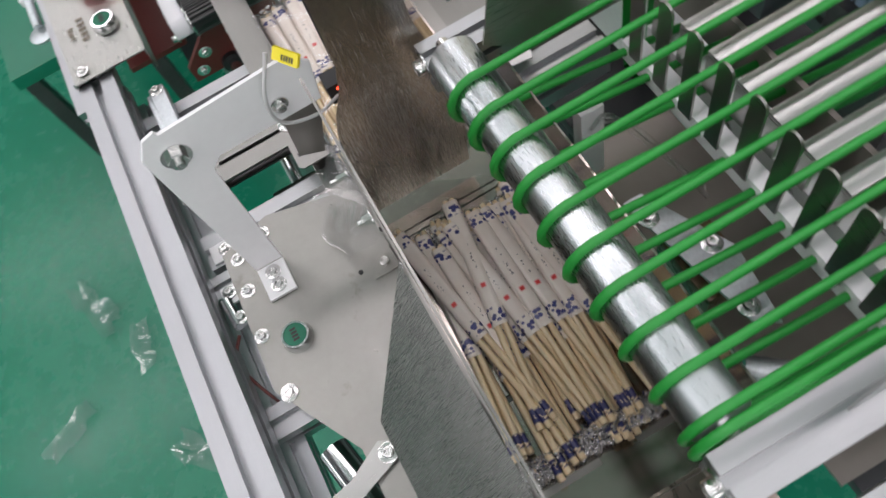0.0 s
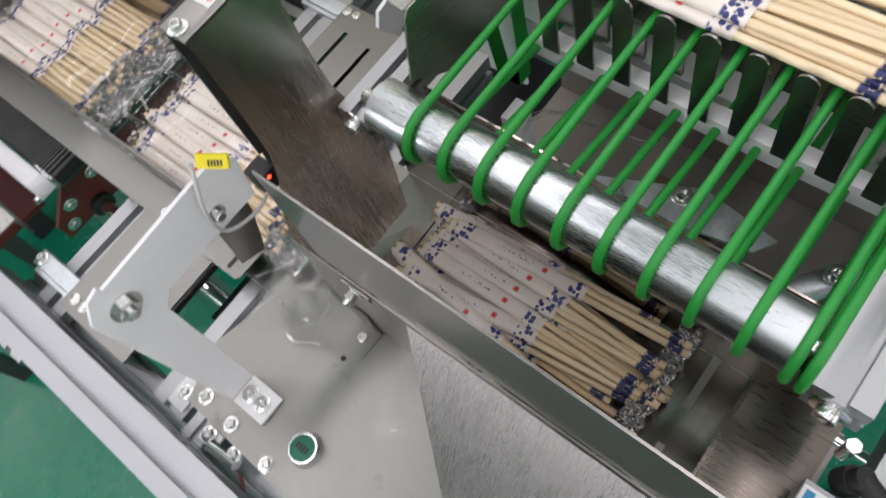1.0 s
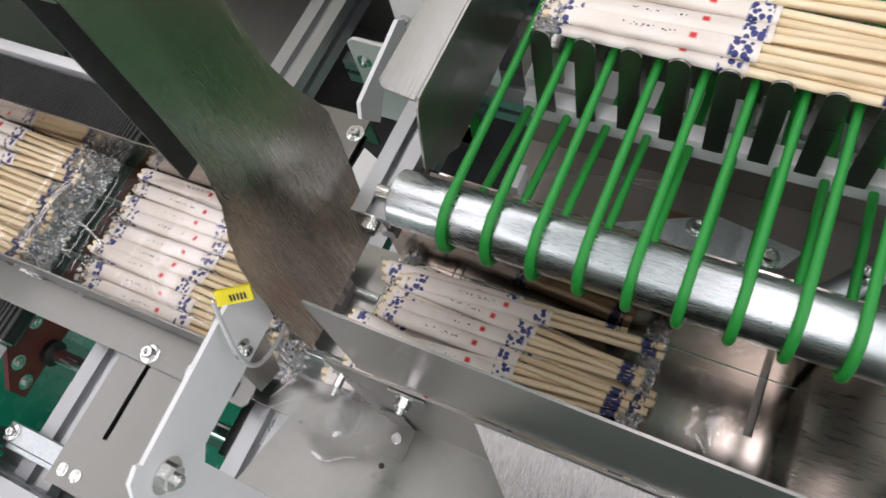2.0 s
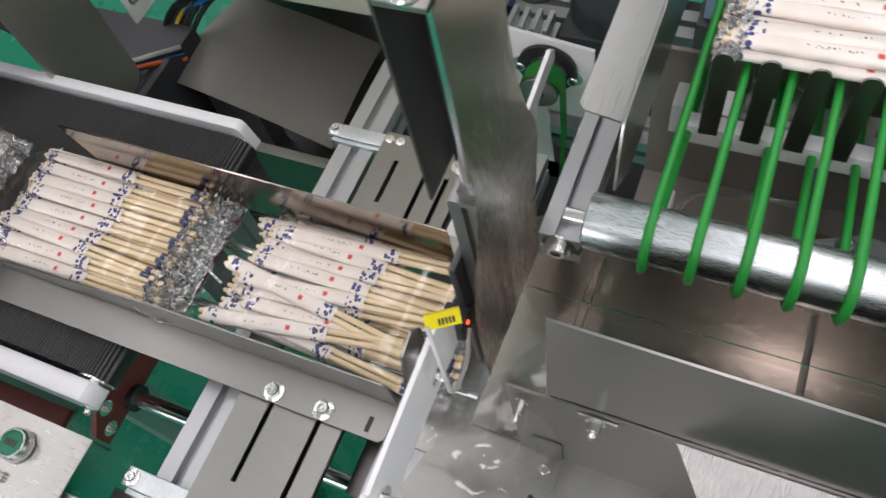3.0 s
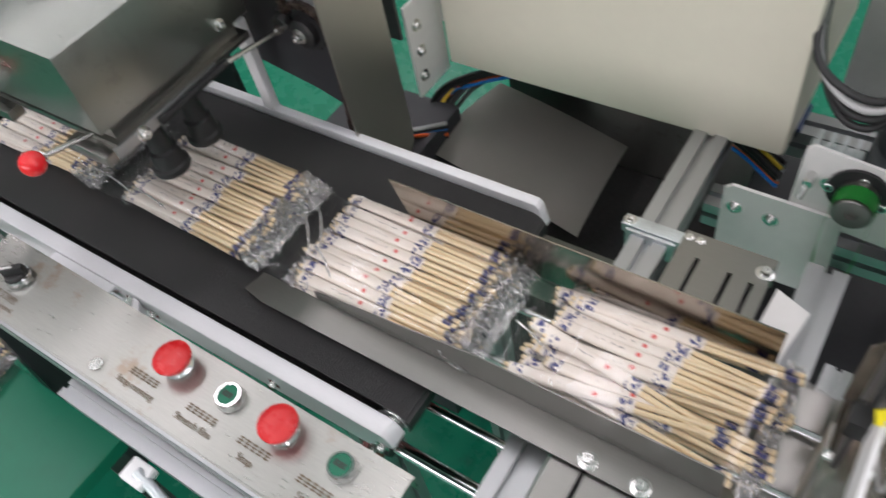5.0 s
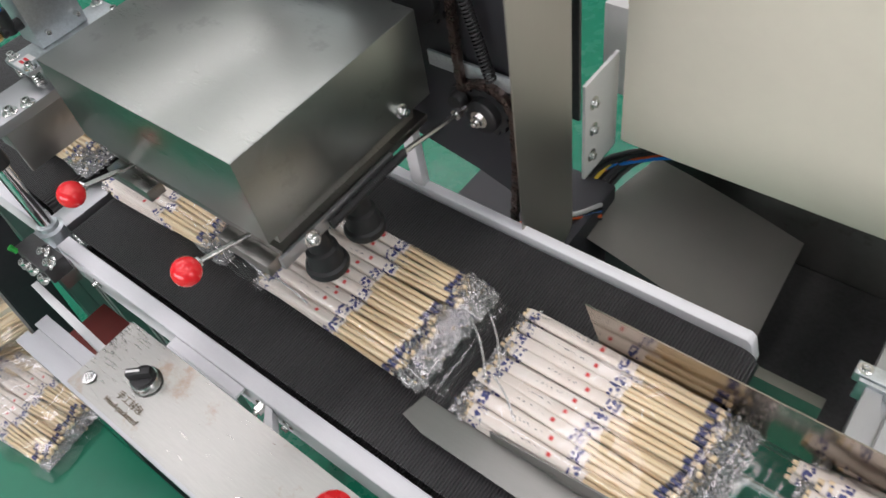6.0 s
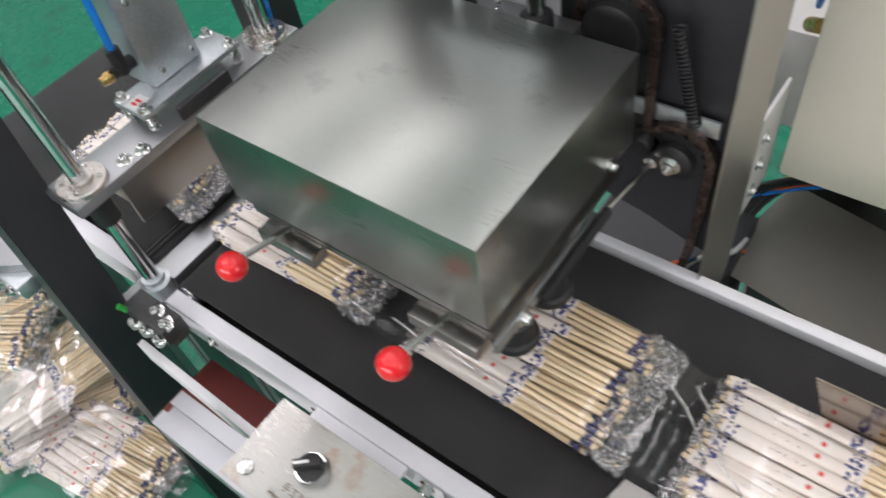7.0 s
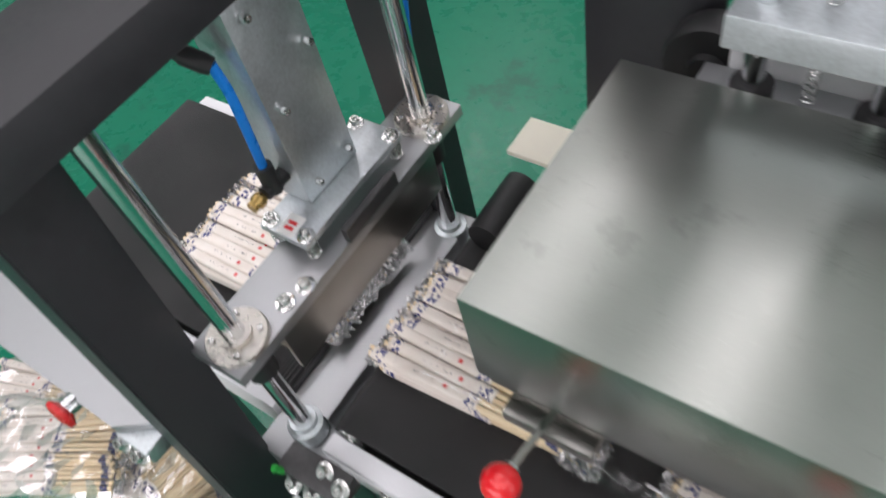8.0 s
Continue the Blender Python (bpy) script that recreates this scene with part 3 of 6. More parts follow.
box(bm, 0.075, 0.17, 0.0, 0.165, 0.8005, 0.826, 0.001)
solid("bridge_block", bm, STEEL, "bent steel bridge between guide and infeed table", "bridge")

# ---- infeed table and bucket ----
tb = thing("infeed_table", "plain steel infeed table plate with bolts and a green push button", "table")
bm = bm_new()
slab(bm, [(0.122, -0.06), (0.138, -0.112), (0.283, -0.117), (0.364, -0.072), (0.56, -0.072), (0.56, 0.1595), (0.162, 0.1595), (0.162, 0.026), (0.145, 0.026)], "z", 0.832, 0.838)
part("plate", bm, TABLE, tb)
for p, r in (((0.229, 0.016, 0.838), 0.0045), ((0.291, -0.106, 0.838), 0.0045), ((0.15, -0.1, 0.838), 0.004), ((0.185, -0.103, 0.838), 0.004), ((0.232, -0.108, 0.838), 0.004), ((0.138, -0.07, 0.838), 0.004)):
    bolt(tb, p, (0, 0, 1), r, 0.004)
bm = bm_new()
lathe(bm, (0.226, -0.007, 0.838), (0, 0, 1), [(0, 0.0022), (0.0012, 0.0022), (0.0014, 0.001)], 12)
part("dowel", bm, RUBBER, tb)


def push_button(parent, p, r=0.0125, h=0.010):
    bm = bm_new()
    lathe(bm, p, (0, 0, 1), [(0, r * 1.12), (0.0015, r * 1.15), (h * 0.85, r * 1.02), (h, r * 0.97), (h, r * 0.84), (h - 0.002, r * 0.84)], 28)
    b = part("button_ring", bm, CHROME, parent, "bright chrome button ring")
    bm = bm_new()
    lathe(bm, (p[0], p[1], p[2] + h - 0.003), (0, 0, 1), [(0, r * 0.82), (0.0028, r * 0.82), (0.0034, r * 0.72)], 24)
    part("button_face", bm, GREENB, b, "dark green push button")
    bm = bm_new()
    z = p[2] + h + 0.0006
    for k in range(4):
        u = p[0] + (k - 1.5) * r * 0.26
        box(bm, u - r * 0.09, u + r * 0.09, p[1] - r * 0.22, p[1] + r * 0.22, z, z + 0.0002)
    part("print", bm, INK, b)
    return b


push_button(tb, (0.251, -0.080, 0.838))
bk = thing("product_bucket", "deep stainless chute that gathers the chopstick packets", "chute")
for x0, x1 in ((0.165, 0.215), (0.2165, 0.222), (0.2235, 0.388), (0.394, 0.462), (0.468, 0.535)):
    bm = bm_new()
    box(bm, x0, x1, 0.03, 0.157, 0.840, 0.8445)
    part("floor_plate", bm, MIRROR, bk, "polished stainless floor plate")
for x0, x1 in ((0.388, 0.394), (0.462, 0.468)):
    bm = bm_new()
    box(bm, x0, x1, 0.082, 0.112, 0.840, 0.8445)
    part("floor_tie", bm, MIRROR, bk)
bm = bm_new()
slab(bm, [(0.206, 0.838), (0.53, 0.838), (0.53, 0.9775), (0.206, 0.9775)], "y", 0.0285, 0.030)
part("lower_fence", bm, STEEL, bk)
bm = bm_new()
slab(bm, [(0.232, 0.980), (0.55, 0.978), (0.55, 1.078), (0.236, 1.092)], "y", 0.0305, 0.032)
part("upper_fence", bm, STEEL, bk)
bm = bm_new()
vs = [bm.verts.new(v) for v in ((0.311, 0.027, 0.978), (0.374, -0.041, 0.902), (0.56, -0.041, 0.902), (0.56, 0.027, 0.978))]
bm.faces.new(vs)
bmesh.ops.solidify(bm, geom=bm.faces[:], thickness=0.0014)
part("sloping_cover", bm, surface("cover_sheet", (0.33, 0.325, 0.315), 0.28, 1.0, 0.07, 12, (30, 1, 1), 0.02, rough_spread=0.06), bk, "bright brushed sloping cover sheet")
bm = bm_new()
slab(bm, [(0.163, 0.8445), (0.53, 0.8445), (0.53, 1.005), (0.215, 1.012), (0.163, 0.93)], "y", 0.1575, 0.159)
part("back_wall", bm, MIRROR, bk)
bm = bm_new()
box(bm, 0.252, 0.277, 0.0265, 0.0282, 0.966, 0.973, 0.0005)
part("slot_strip", bm, STEEL, bk)
hexbolt(bk, (0.264, 0.0265, 0.9695), (0, -1, 0), 0.0045, 0.006)
hexbolt(bk, (0.2165, 0.0265, 0.962), (0, -1, 0), 0.003, 0.008)
bm = bm_new()
box(bm, 0.219, 0.24, 0.002, 0.0275, 0.838, 0.8395)
box(bm, 0.219, 0.24, 0.0262, 0.0278, 0.8398, 0.88)
part("angle_foot", bm, TABLE, bk)
# slotted arm at the front edge of the table
bm = bm_new()
slab(bm, [(0.372, -0.045), (0.386, -0.05), (0.398, -0.085), (0.405, -0.14), (0.392, -0.142), (0.383, -0.09), (0.366, -0.058)], "z", 0.8405, 0.8425)
arm = solid("curved_lever", bm, STEEL_Y, "curved slotted steel lever bolted to the table edge", "lever")
bolt(arm, (0.3785, -0.054, 0.8425), (0, 0, 1), 0.0048, 0.004)
bm = bm_new()
rod(bm, (0.34, -0.10, 0.80), (0.56, -0.055, 0.80), 0.014, 20)
solid("round_strut", bm, CHROME, "round steel strut under the table", "strut")

# long front rail and under-table clutter
bm = bm_new()
extrusion(bm, "x", -0.12, 0.75, -0.155, 0.842, 0.02)
solid("front_rail", bm, ALU_X, "long silver slotted aluminium frame rail", "rail")
bm = bm_new()
extrusion(bm, "x", -0.12, 0.75, -0.130, 0.79, 0.0125)
solid("front_rail", bm, ALU_X, "thin grey aluminium rail under the frame", "rail")
bm = bm_new()
extrusion(bm, "y", -0.14, 0.20, 0.30, 0.805, 0.015)
solid("table_beam", bm, ALU, "silver aluminium beam under the infeed table", "beam")
bm = bm_new()
extrusion(bm, "y", -0.14, 0.20, 0.155, 0.81, 0.012)
solid("table_beam", bm, ALU, "silver aluminium beam under the infeed table", "beam")
un = thing("valve_block", "small pale valve block with fittings beside the table", "valve")
bm = bm_new()
box(bm, 0.112, 0.150, -0.03, 0.004, 0.775, 0.812, 0.001)
part("body", bm, WHEEL, un)
bm = bm_new()
rod(bm, (0.128, -0.03, 0.795), (0.128, -0.052, 0.795), 0.009, 14)
rod(bm, (0.14, -0.03, 0.805), (0.15, -0.05, 0.79), 0.005, 12)
part("fitting", bm, RUBBER, un)
for p in ((0.120, -0.012, 0.812), (0.140, -0.02, 0.812), (0.140, -0.004, 0.812)):
    bolt(un, p, (0, 0, 1), 0.004, 0.006)
un = thing("sensor_mount", "pale bent sensor mount with screws along the frame rail", "mount")
bm = bm_new()
box(bm, 0.112, 0.132, -0.125, -0.098, 0.82, 0.823, 0.0005)
part("bent_plate", bm, WHITE, un)
bm = bm_new()
box(bm, 0.16, 0.18, -0.13, -0.116, 0.822, 0.825, 0.0005)
part("strap", bm, WHITE, un)
bm = bm_new()
rod(bm, (0.175, -0.128, 0.826), (0.205, -0.125, 0.826), 0.006, 14)
part("sensor_tube", bm, CHROME, un)
for p in ((0.122, -0.11, 0.823), (0.168, -0.122, 0.825), (0.2, -0.12, 0.83)):
    bolt(un, p, (0, 0, 1), 0.004, 0.004)
bm = bm_new()
tube(bm, smooth_path([(0.215, -0.128, 0.83), (0.235, -0.14, 0.825), (0.262, -0.132, 0.822), (0.285, -0.122, 0.81)]), 0.0014, 6)
solid("brown_wire", bm, BROWN, "thin brown wire along the table edge", "wire")

# ---- white sensor bracket ----
br = thing("sensor_bracket", "white L-shaped sensor bracket with a tagged cable", "bracket")
bm = bm_new()
slab(bm, [(-0.088, 0.8425), (-0.090, 1.028), (-0.080, 1.045), (-0.07, 1.048), (-0.069, 1.043), (0.028, 1.05), (0.043, 1.036), (0.038, 0.998), (-0.046, 0.998), (-0.056, 0.988), (-0.062, 0.8425)], "x", 0.1705, 0.1735)
bmesh.ops.bevel(bm, geom=bm.edges[:], offset=0.0005, segments=1, affect="EDGES")
part("arm_plate", bm, WHITE, br)
bm = bm_new()
box(bm, 0.1735, 0.208, -0.088, -0.062, 0.8385, 0.842, 0.0006)
part("foot", bm, WHITE, br)
for x in (0.183, 0.197):
    bolt(br, (x, -0.075, 0.842), (0, 0, 1), 0.0042, 0.003)
hexbolt(br, (0.1735, -0.069, 1.019), (1, 0, 0), 0.0075, 0.006)
bolt(br, (0.1735, 0.010, 1.014), (1, 0, 0), 0.0038, 0.005)
U, V = Vector((0.80, 0.56, -0.10)).normalized(), Vector((-0.40, 0.50, 0.77)).normalized()
V = (V - U * V.dot(U)).normalized()
TAG = Matrix((U, V, U.cross(V))).transposed().to_4x4()
TAG.translation = (0.176, 0.030, 1.052)
bm = bm_new()
box(bm, -0.0098, 0.0098, -0.0046, 0.0046, -0.0004, 0.0004, 0.0, TAG)
box(bm, -0.0098, 0.0098, -0.0046, 0.0046, -0.0026, -0.0018, 0.0, TAG)
box(bm, -0.0105, -0.0098, -0.0046, 0.0046, -0.0026, 0.0004, 0.0, TAG)
tag = part("cable_tag", bm, YELLOW, br, "bright yellow cable tag")
bm = bm_new()
for k in range(5):
    box(bm, -0.003 + k * 0.002, -0.0017 + k * 0.002, -0.0028, 0.0012, 0.0005, 0.0006, 0.0, TAG)
part("tag_print", bm, INK, br)
bm = bm_new()
tube(bm, smooth_path([(0.172, 0.02, 1.06), (0.185, 0.004, 1.035), (0.185, 0.006, 1.008), (0.182, 0.03, 0.995), (0.176, 0.05, 0.995)]), 0.0014, 8)
part("cable", bm, GREYC, br, "thin grey sensor cable")
bm = bm_new()
rod(bm, (0.166, 0.05, 0.995), (0.166, 0.066, 0.995), 0.006, 14)
box(bm, 0.158, 0.174, 0.044, 0.06, 0.985, 1.004, 0.001)
part("sensor", bm, RUBBER, br, "black photo sensor")
bm = bm_new()
lathe(bm, (0.1745, 0.052, 1.0), (1, 0, 0), [(0, 0.0016), (0.001, 0.0012)], 10)
part("indicator", bm, LED, br)
bm = bm_new()
slab(bm, [(0.0, 0.925), (0.006, 1.0), (0.012, 1.018), (0.028, 1.022), (0.036, 1.01), (0.033, 0.96), (0.02, 0.915)], "x", 0.150, 0.1512)
fl = solid("film_flap", bm, STEEL, "rounded stainless flap that holds the film open", "flap")
bolt(fl, (0.1512, 0.024, 0.99), (1, 0, 0), 0.0045, 0.006)

# ---- gate with its air cylinder ----
cy = thing("gate_cylinder", "silver square-bodied air cylinder beside the gate", "cylinder")
bm = bm_new()
extrusion(bm, "z", 0.955, 1.110, 0.1810, 0.079, 0.0092)
part("barrel", bm, surface("barrel_grey", (0.30, 0.30, 0.30), 0.4, 1.0), cy)
bm = bm_new()
box(bm, 0.1735, 0.1905, 0.068, 0.090, 1.110, 1.114, 0.001)
lathe(bm, (0.1820, 0.079, 1.114), (0, 0, 1), [(0, 0.008), (0.003, 0.008), (0.003, 0.006)], 18)
part("end_cap", bm, MATS["barrel_grey"], cy)
bm = bm_new()
box(bm, 0.166, 0.1705, 0.06, 0.1, 0.905, 1.05, 0.0008)
part("mount_plate", bm, DARK, cy)
gate = thing("gate", "lifting stainless gate plate with a labelled cap", "gate")
ys = 9
GATE = [(0.859, 0.032, 0.125, 0.1932), (0.89, 0.032, 0.128, 0.1936), (0.925, 0.032, 0.131, 0.1945), (0.960, 0.033, 0.133, 0.1960), (0.985, 0.035, 0.132, 0.1985), (1.005, 0.040, 0.126, 0.2000),
        (1.022, 0.049, 0.119, 0.1995), (1.045, 0.055, 0.114, 0.1980), (1.08, 0.056, 0.112, 0.1970), (1.144, 0.0555, 0.1115, 0.1965)]
bm = bm_new()
grid = [[bm.verts.new((x, a + (b2 - a) * k / ys, z)) for k in range(ys + 1)] for z, a, b2, x in GATE]
for p, q in zip(grid, grid[1:]):
    for k in range(ys):
        bm.faces.new((p[k], p[k + 1], q[k + 1], q[k]))
bmesh.ops.solidify(bm, geom=bm.faces[:], thickness=0.0014)
part("gate_plate", bm, surface("gate_sheet", (0.64, 0.605, 0.56), 0.27, 1.0, 0.05, 10, (1, 30, 1), 0.03, rough_spread=0.05), gate, "bent polished stainless plate", 60)
bm = bm_new()
box(bm, 0.1733, 0.1945, 0.0555, 0.1115, 1.1412, 1.144, 0.0008)
part("cap", bm, STEEL, gate)
# the shade inside the channel is put into this side's dark colour
bm = bm_new()
box(bm, 0.1718, 0.1732, 0.0565, 0.1115, 1.02, 1.144, 0.0003)
part("channel_side", bm, DARK, gate, "channel side coloured dark for the shade inside")
bm = bm_new()
box(bm, 0.1735, 0.1942, 0.110, 0.1115, 1.03, 1.1410)
part("channel_back", bm, STEEL, gate)
bm = bm_new()
rod(bm, (0.1820, 0.079, 1.0), (0.1820, 0.079, 1.141), 0.0045, 16)
part("piston_rod", bm, CHROME, gate)
bm = bm_new()
box(bm, 0.1788, 0.190, 0.0775, 0.0945, 1.1442, 1.1445)
lab = part("label", bm, PAPER, gate, "white sticker with red marks")
bm = bm_new()
for k in range(2):
    for j in range(3):
        box(bm, 0.1805 + 0.0042 * k, 0.1838 + 0.0042 * k, 0.0815 + j * 0.0034, 0.0828 + j * 0.0034, 1.1446, 1.1448)
    box(bm, 0.1818 + 0.0042 * k, 0.1824 + 0.0042 * k, 0.0805, 0.0905, 1.1446, 1.1448)
part("label_marks", bm, INKR, lab)
for yy in (0.0603, 0.1048):
    bolt(gate, (0.1845, yy, 1.144), (0, 0, 1), 0.0034, 0.0034)

# ---- pusher ----
pu = thing("pusher", "bronze-toned stainless pusher plate on two guide rods", "pusher")
bm = bm_new()
box(bm, 0.505, 0.5075, 0.038, 0.15, 0.850, 0.925, 0.0005)
box(bm, 0.5078, 0.560, 0.036, 0.152, 0.9225, 0.925, 0.0005)
part("push_plate", bm, surface("bronze_sheet", (0.20, 0.175, 0.15), 0.3, 1.0, 0.1, 10, (1, 8, 8), 0.02), pu)
for yy, r in ((0.062, 0.004), (0.10, 0.0065), (0.138, 0.004)):
    bm = bm_new()
    rod(bm, (0.508, yy, 0.885), (0.70, yy, 0.885), r, 14)
    part("guide_rod", bm, CHROME, pu)
pc = thing("pusher_cylinder", "white-labelled twin-rod air cylinder with a blue air hose", "cylinder", (0, 0.012, 0))
bm = bm_new()
box(bm, 0.54, 0.74, 0.03, 0.075, 0.935, 0.962, 0.001)
part("body", bm, ALU_X, pc)
bm = bm_new()
box(bm, 0.541, 0.60, 0.034, 0.072, 0.9622, 0.9625)
part("plate_label", bm, PAPER, pc, "white maker's plate")
bm = bm_new()
box(bm, 0.543, 0.548, 0.056, 0.070, 0.9627, 0.9628)
part("plate_mark", bm, INKB, pc)
words("TN 20X125", INK, pc, pose(0.566, 0.050, 0.9629, 0, 0, -60), 0.0075)
bm = bm_new()
lathe(bm, (0.556, 0.085, 0.955), (0.3, 0.2, 0.9), [(0, 0.008), (0.012, 0.008), (0.012, 0.006), (0.02, 0.006)], 14)
rod(bm, (0.562, 0.089, 0.968), (0.585, 0.078, 0.968), 0.006, 12)
part("fitting", bm, RUBBER, pc)
bm = bm_new()
tube(bm, smooth_path([(0.583, 0.079, 0.968), (0.61, 0.066, 0.966), (0.65, 0.05, 0.95), (0.70, 0.0, 0.90)]), 0.004, 10)
part("air_hose", bm, BLUE, pc, "bright blue air hose")
bm = bm_new()
rod(bm, (0.55, 0.10, 0.95), (0.55, 0.10, 0.972), 0.004, 12)
rod(bm, (0.55, 0.10, 0.972), (0.55, 0.10, 0.975), 0.0042, 6)
part("flow_screw", bm, BOLT, pc)

# ---- cord conveyor over the bucket ----
RY, RZ, RR = 0.124, 1.034, 0.0175
cc = thing("cord_conveyor", "zinc roller conveyor with round green drive cords", "conveyor")
bm = bm_new()
lathe(bm, (0.229, RY, RZ), (1, 0, 0), [(0, 0.006), (0, RR - 0.001), (0.001, RR), (0.276, RR), (0.277, RR - 0.001), (0.277, 0.006)], 40)
part("front_roller", bm, ROLLER, cc, "bright zinc-plated roller")
bm = bm_new()
rod(bm, (0.215, RY, RZ), (0.514, RY, RZ), 0.005, 12)
part("axle", bm, BOLT, cc)
CORDS = [0.2665 + 0.0266 * k for k in range(9)] + [0.5035, 0.5115]
BY, BZ2 = 0.78, 1.046
for cx in CORDS:
    path = []
    for k in range(9):
        a = math.radians(75 + 180 * k / 8)
        path.append((cx, RY + (RR + 0.0028) * math.cos(a), RZ + (RR + 0.0028) * math.sin(a)))
    path += [(cx, 0.35, 0.975), (cx, 0.6, 0.96)]
    for k in range(7):
        a = math.radians(-90 + 180 * k / 6)
        path.append((cx, BY + 0.04 * math.cos(a), 1.018 + 0.04 * math.sin(a)))
    path += [(cx, 0.5, 1.0565), (cx, 0.3, 1.055)]
    bm = bm_new()
    tube(bm, path, 0.0029, 10, True)
    part("drive_cord", bm, CORD, cc, "round green polyurethane cord")
bm = bm_new()
rod(bm, (0.229, BY, 1.018), (0.53, BY, 1.018), 0.037, 28)
part("back_roller", bm, ROLLER, cc)
for k in range(9):
    x = 0.2775 + 0.0268 * k
    bm = bm_new()
    box(bm, x - 0.0065, x + 0.0065, 0.25, 0.76, 1.036, 1.0395, 0.0006)
    box(bm, x - 0.0065, x + 0.0065, 0.25, 0.253, 1.005, 1.0355)
    part("slide_bar", bm, STEEL_Y, cc, "flat grey slide bar")
for x0, nm in ((0.216, "left"), (0.529, "right")):
    bm = bm_new()
    extrusion(bm, "y", 0.108, 0.80, x0, 1.02, 0.0125 if nm == "left" else 0.0145)
    sb = part("side_beam", bm, ALU, cc, "slotted aluminium side beam")
bolt(cc, (0.216, 0.108, 1.024), (0, -1, 0), 0.006, 0.006)
bolt(cc, (0.528, 0.108, 1.016), (0, -1, 0), 0.006, 0.006)
bm = bm_new()
slab(bm, [(0.143, 1.042), (0.154, 1.086), (0.158, 1.0905), (0.55, 1.0905), (0.55, 1.012), (0.18, 1.012)], "x", 0.2385, 0.240)
part("side_guard", bm, STEEL_Y, cc, "bent steel side guard sheet")
bm = bm_new()
slab(bm, [(0.2165, 0.159), (0.238, 0.156), (0.238, 0.55), (0.2125, 0.55), (0.2125, 0.163)], "z", 1.089, 1.0905)
part("guard_lip", bm, STEEL_Y, cc)
bm = bm_new()
slab(bm, [(0.17, 1.05), (0.17, 1.13), (0.55, 1.13), (0.55, 1.05)], "x", 0.53, 0.5315)
part("side_guard", bm, STEEL_Y, cc, "bent steel side guard sheet")
bm = bm_new()
extrusion(bm, "y", 0.09, 0.70, 0.585, 0.935, 0.018)
solid("side_rail", bm, ALU, "silver slotted aluminium rail beside the roller conveyor", "rail")
TRAY = surface("tray_sheet", (0.27, 0.245, 0.22), 0.5, 0.3, 0.12, 9, (1, 1, 1), 0.05)
ut = thing("undertray", "plain dull steel tray under the green cords", "tray")
bm = bm_new()
box(bm, 0.23, 0.56, 0.30, 0.304, 0.78, 1.0)
part("back_plate", bm, TRAY, ut)
bm = bm_new()
box(bm, 0.23, 0.56, 0.21, 0.2995, 0.845, 0.848)
part("floor_plate", bm, TRAY, ut)
# ---- machine base ----
mb = thing("machine_base", "dark painted steel base under the rear of the machine", "machine base")
bm = bm_new()
box(bm, -0.03, 0.74, 0.30, 0.78, 0.58, 0.60, 0.002)
part("base_tray", bm, BLACK, mb)
bm = bm_new()
box(bm, -0.62, -0.44, 0.275, 0.46, 0.0, 0.72, 0.003)
part("base_box", bm, BLACK, mb)
bm = bm_new()
box(bm, -0.438, -0.035, 0.345, 0.599, 0.54, 0.548, 0.001)
part("lower_tray", bm, DARK, mb)
bm = bm_new()
box(bm, 0.035, 0.20, 0.79, 0.796, 0.60, 1.30, 0.001)
part("side_panel", bm, WHEEL, mb, "pale painted side panel")
bm = bm_new()
box(bm, -0.838, -0.726, 0.30, 0.308, 0.0, 1.42, 0.001)
part("rear_panel", bm, BLACK, mb)
bm = bm_new()
lathe(bm, (-0.722, 0.299, 1.085), (0, -1, 0), [(0, 0.012), (0.01, 0.012), (0.01, 0.034), (0.014, 0.036), (0.032, 0.036), (0.036, 0.034), (0.036, 0.015), (0.042, 0.014)], 32)
part("drive_pulley", bm, RUBBER, mb, "black drive pulley")
bm = bm_new()
box(bm, -0.438, -0.03, 0.60, 0.608, 0.0, 0.80, 0.001)
part("skirt", bm, TABLE, mb)
for lx in (0.0, 0.70):
    for ly in (0.34, 0.74):
        bm = bm_new()
        box(bm, lx - 0.02, lx + 0.02, ly - 0.02, ly + 0.02, 0.0, 0.5795, 0.002)
        part("leg", bm, BLACK, mb)
bm = bm_new()
box(bm, 0.25, 0.56, 0.262, 0.285, 0.955, 0.985, 0.001)
rl = solid("white_rail", bm, WHITE, "white painted steel rail under the cords", "rail")
for k in range(5):
    bolt(rl, (0.28 + 0.06 * k, 0.2615, 0.97), (0, -1, 0), 0.0045, 0.005)
mc = thing("cam_mechanism", "small steel cam linkage with brown guard below the cords", "mechanism")
bm = bm_new()
box(bm, 0.36, 0.42, 0.20, 0.24, 0.86, 0.90, 0.002)
part("brown_guard", bm, surface("brown_film", (0.18, 0.12, 0.07), 0.3, 0.2, 0.1, 20), mc)
bm = bm_new()
slab(bm, [(0.33, 0.19), (0.45, 0.21), (0.46, 0.225), (0.40, 0.235), (0.33, 0.205)], "z", 0.915, 0.918)
rod(bm, (0.47, 0.19, 0.90), (0.52, 0.25, 0.90), 0.010, 16)
part("cam_arm", bm, ZINC, mc)
for p in ((0.35, 0.198, 0.918), (0.44, 0.214, 0.918), (0.39, 0.222, 0.918), (0.50, 0.225, 0.912)):
    bolt(mc, p, (0, 0, 1), 0.0045, 0.005)
bm = bm_new()
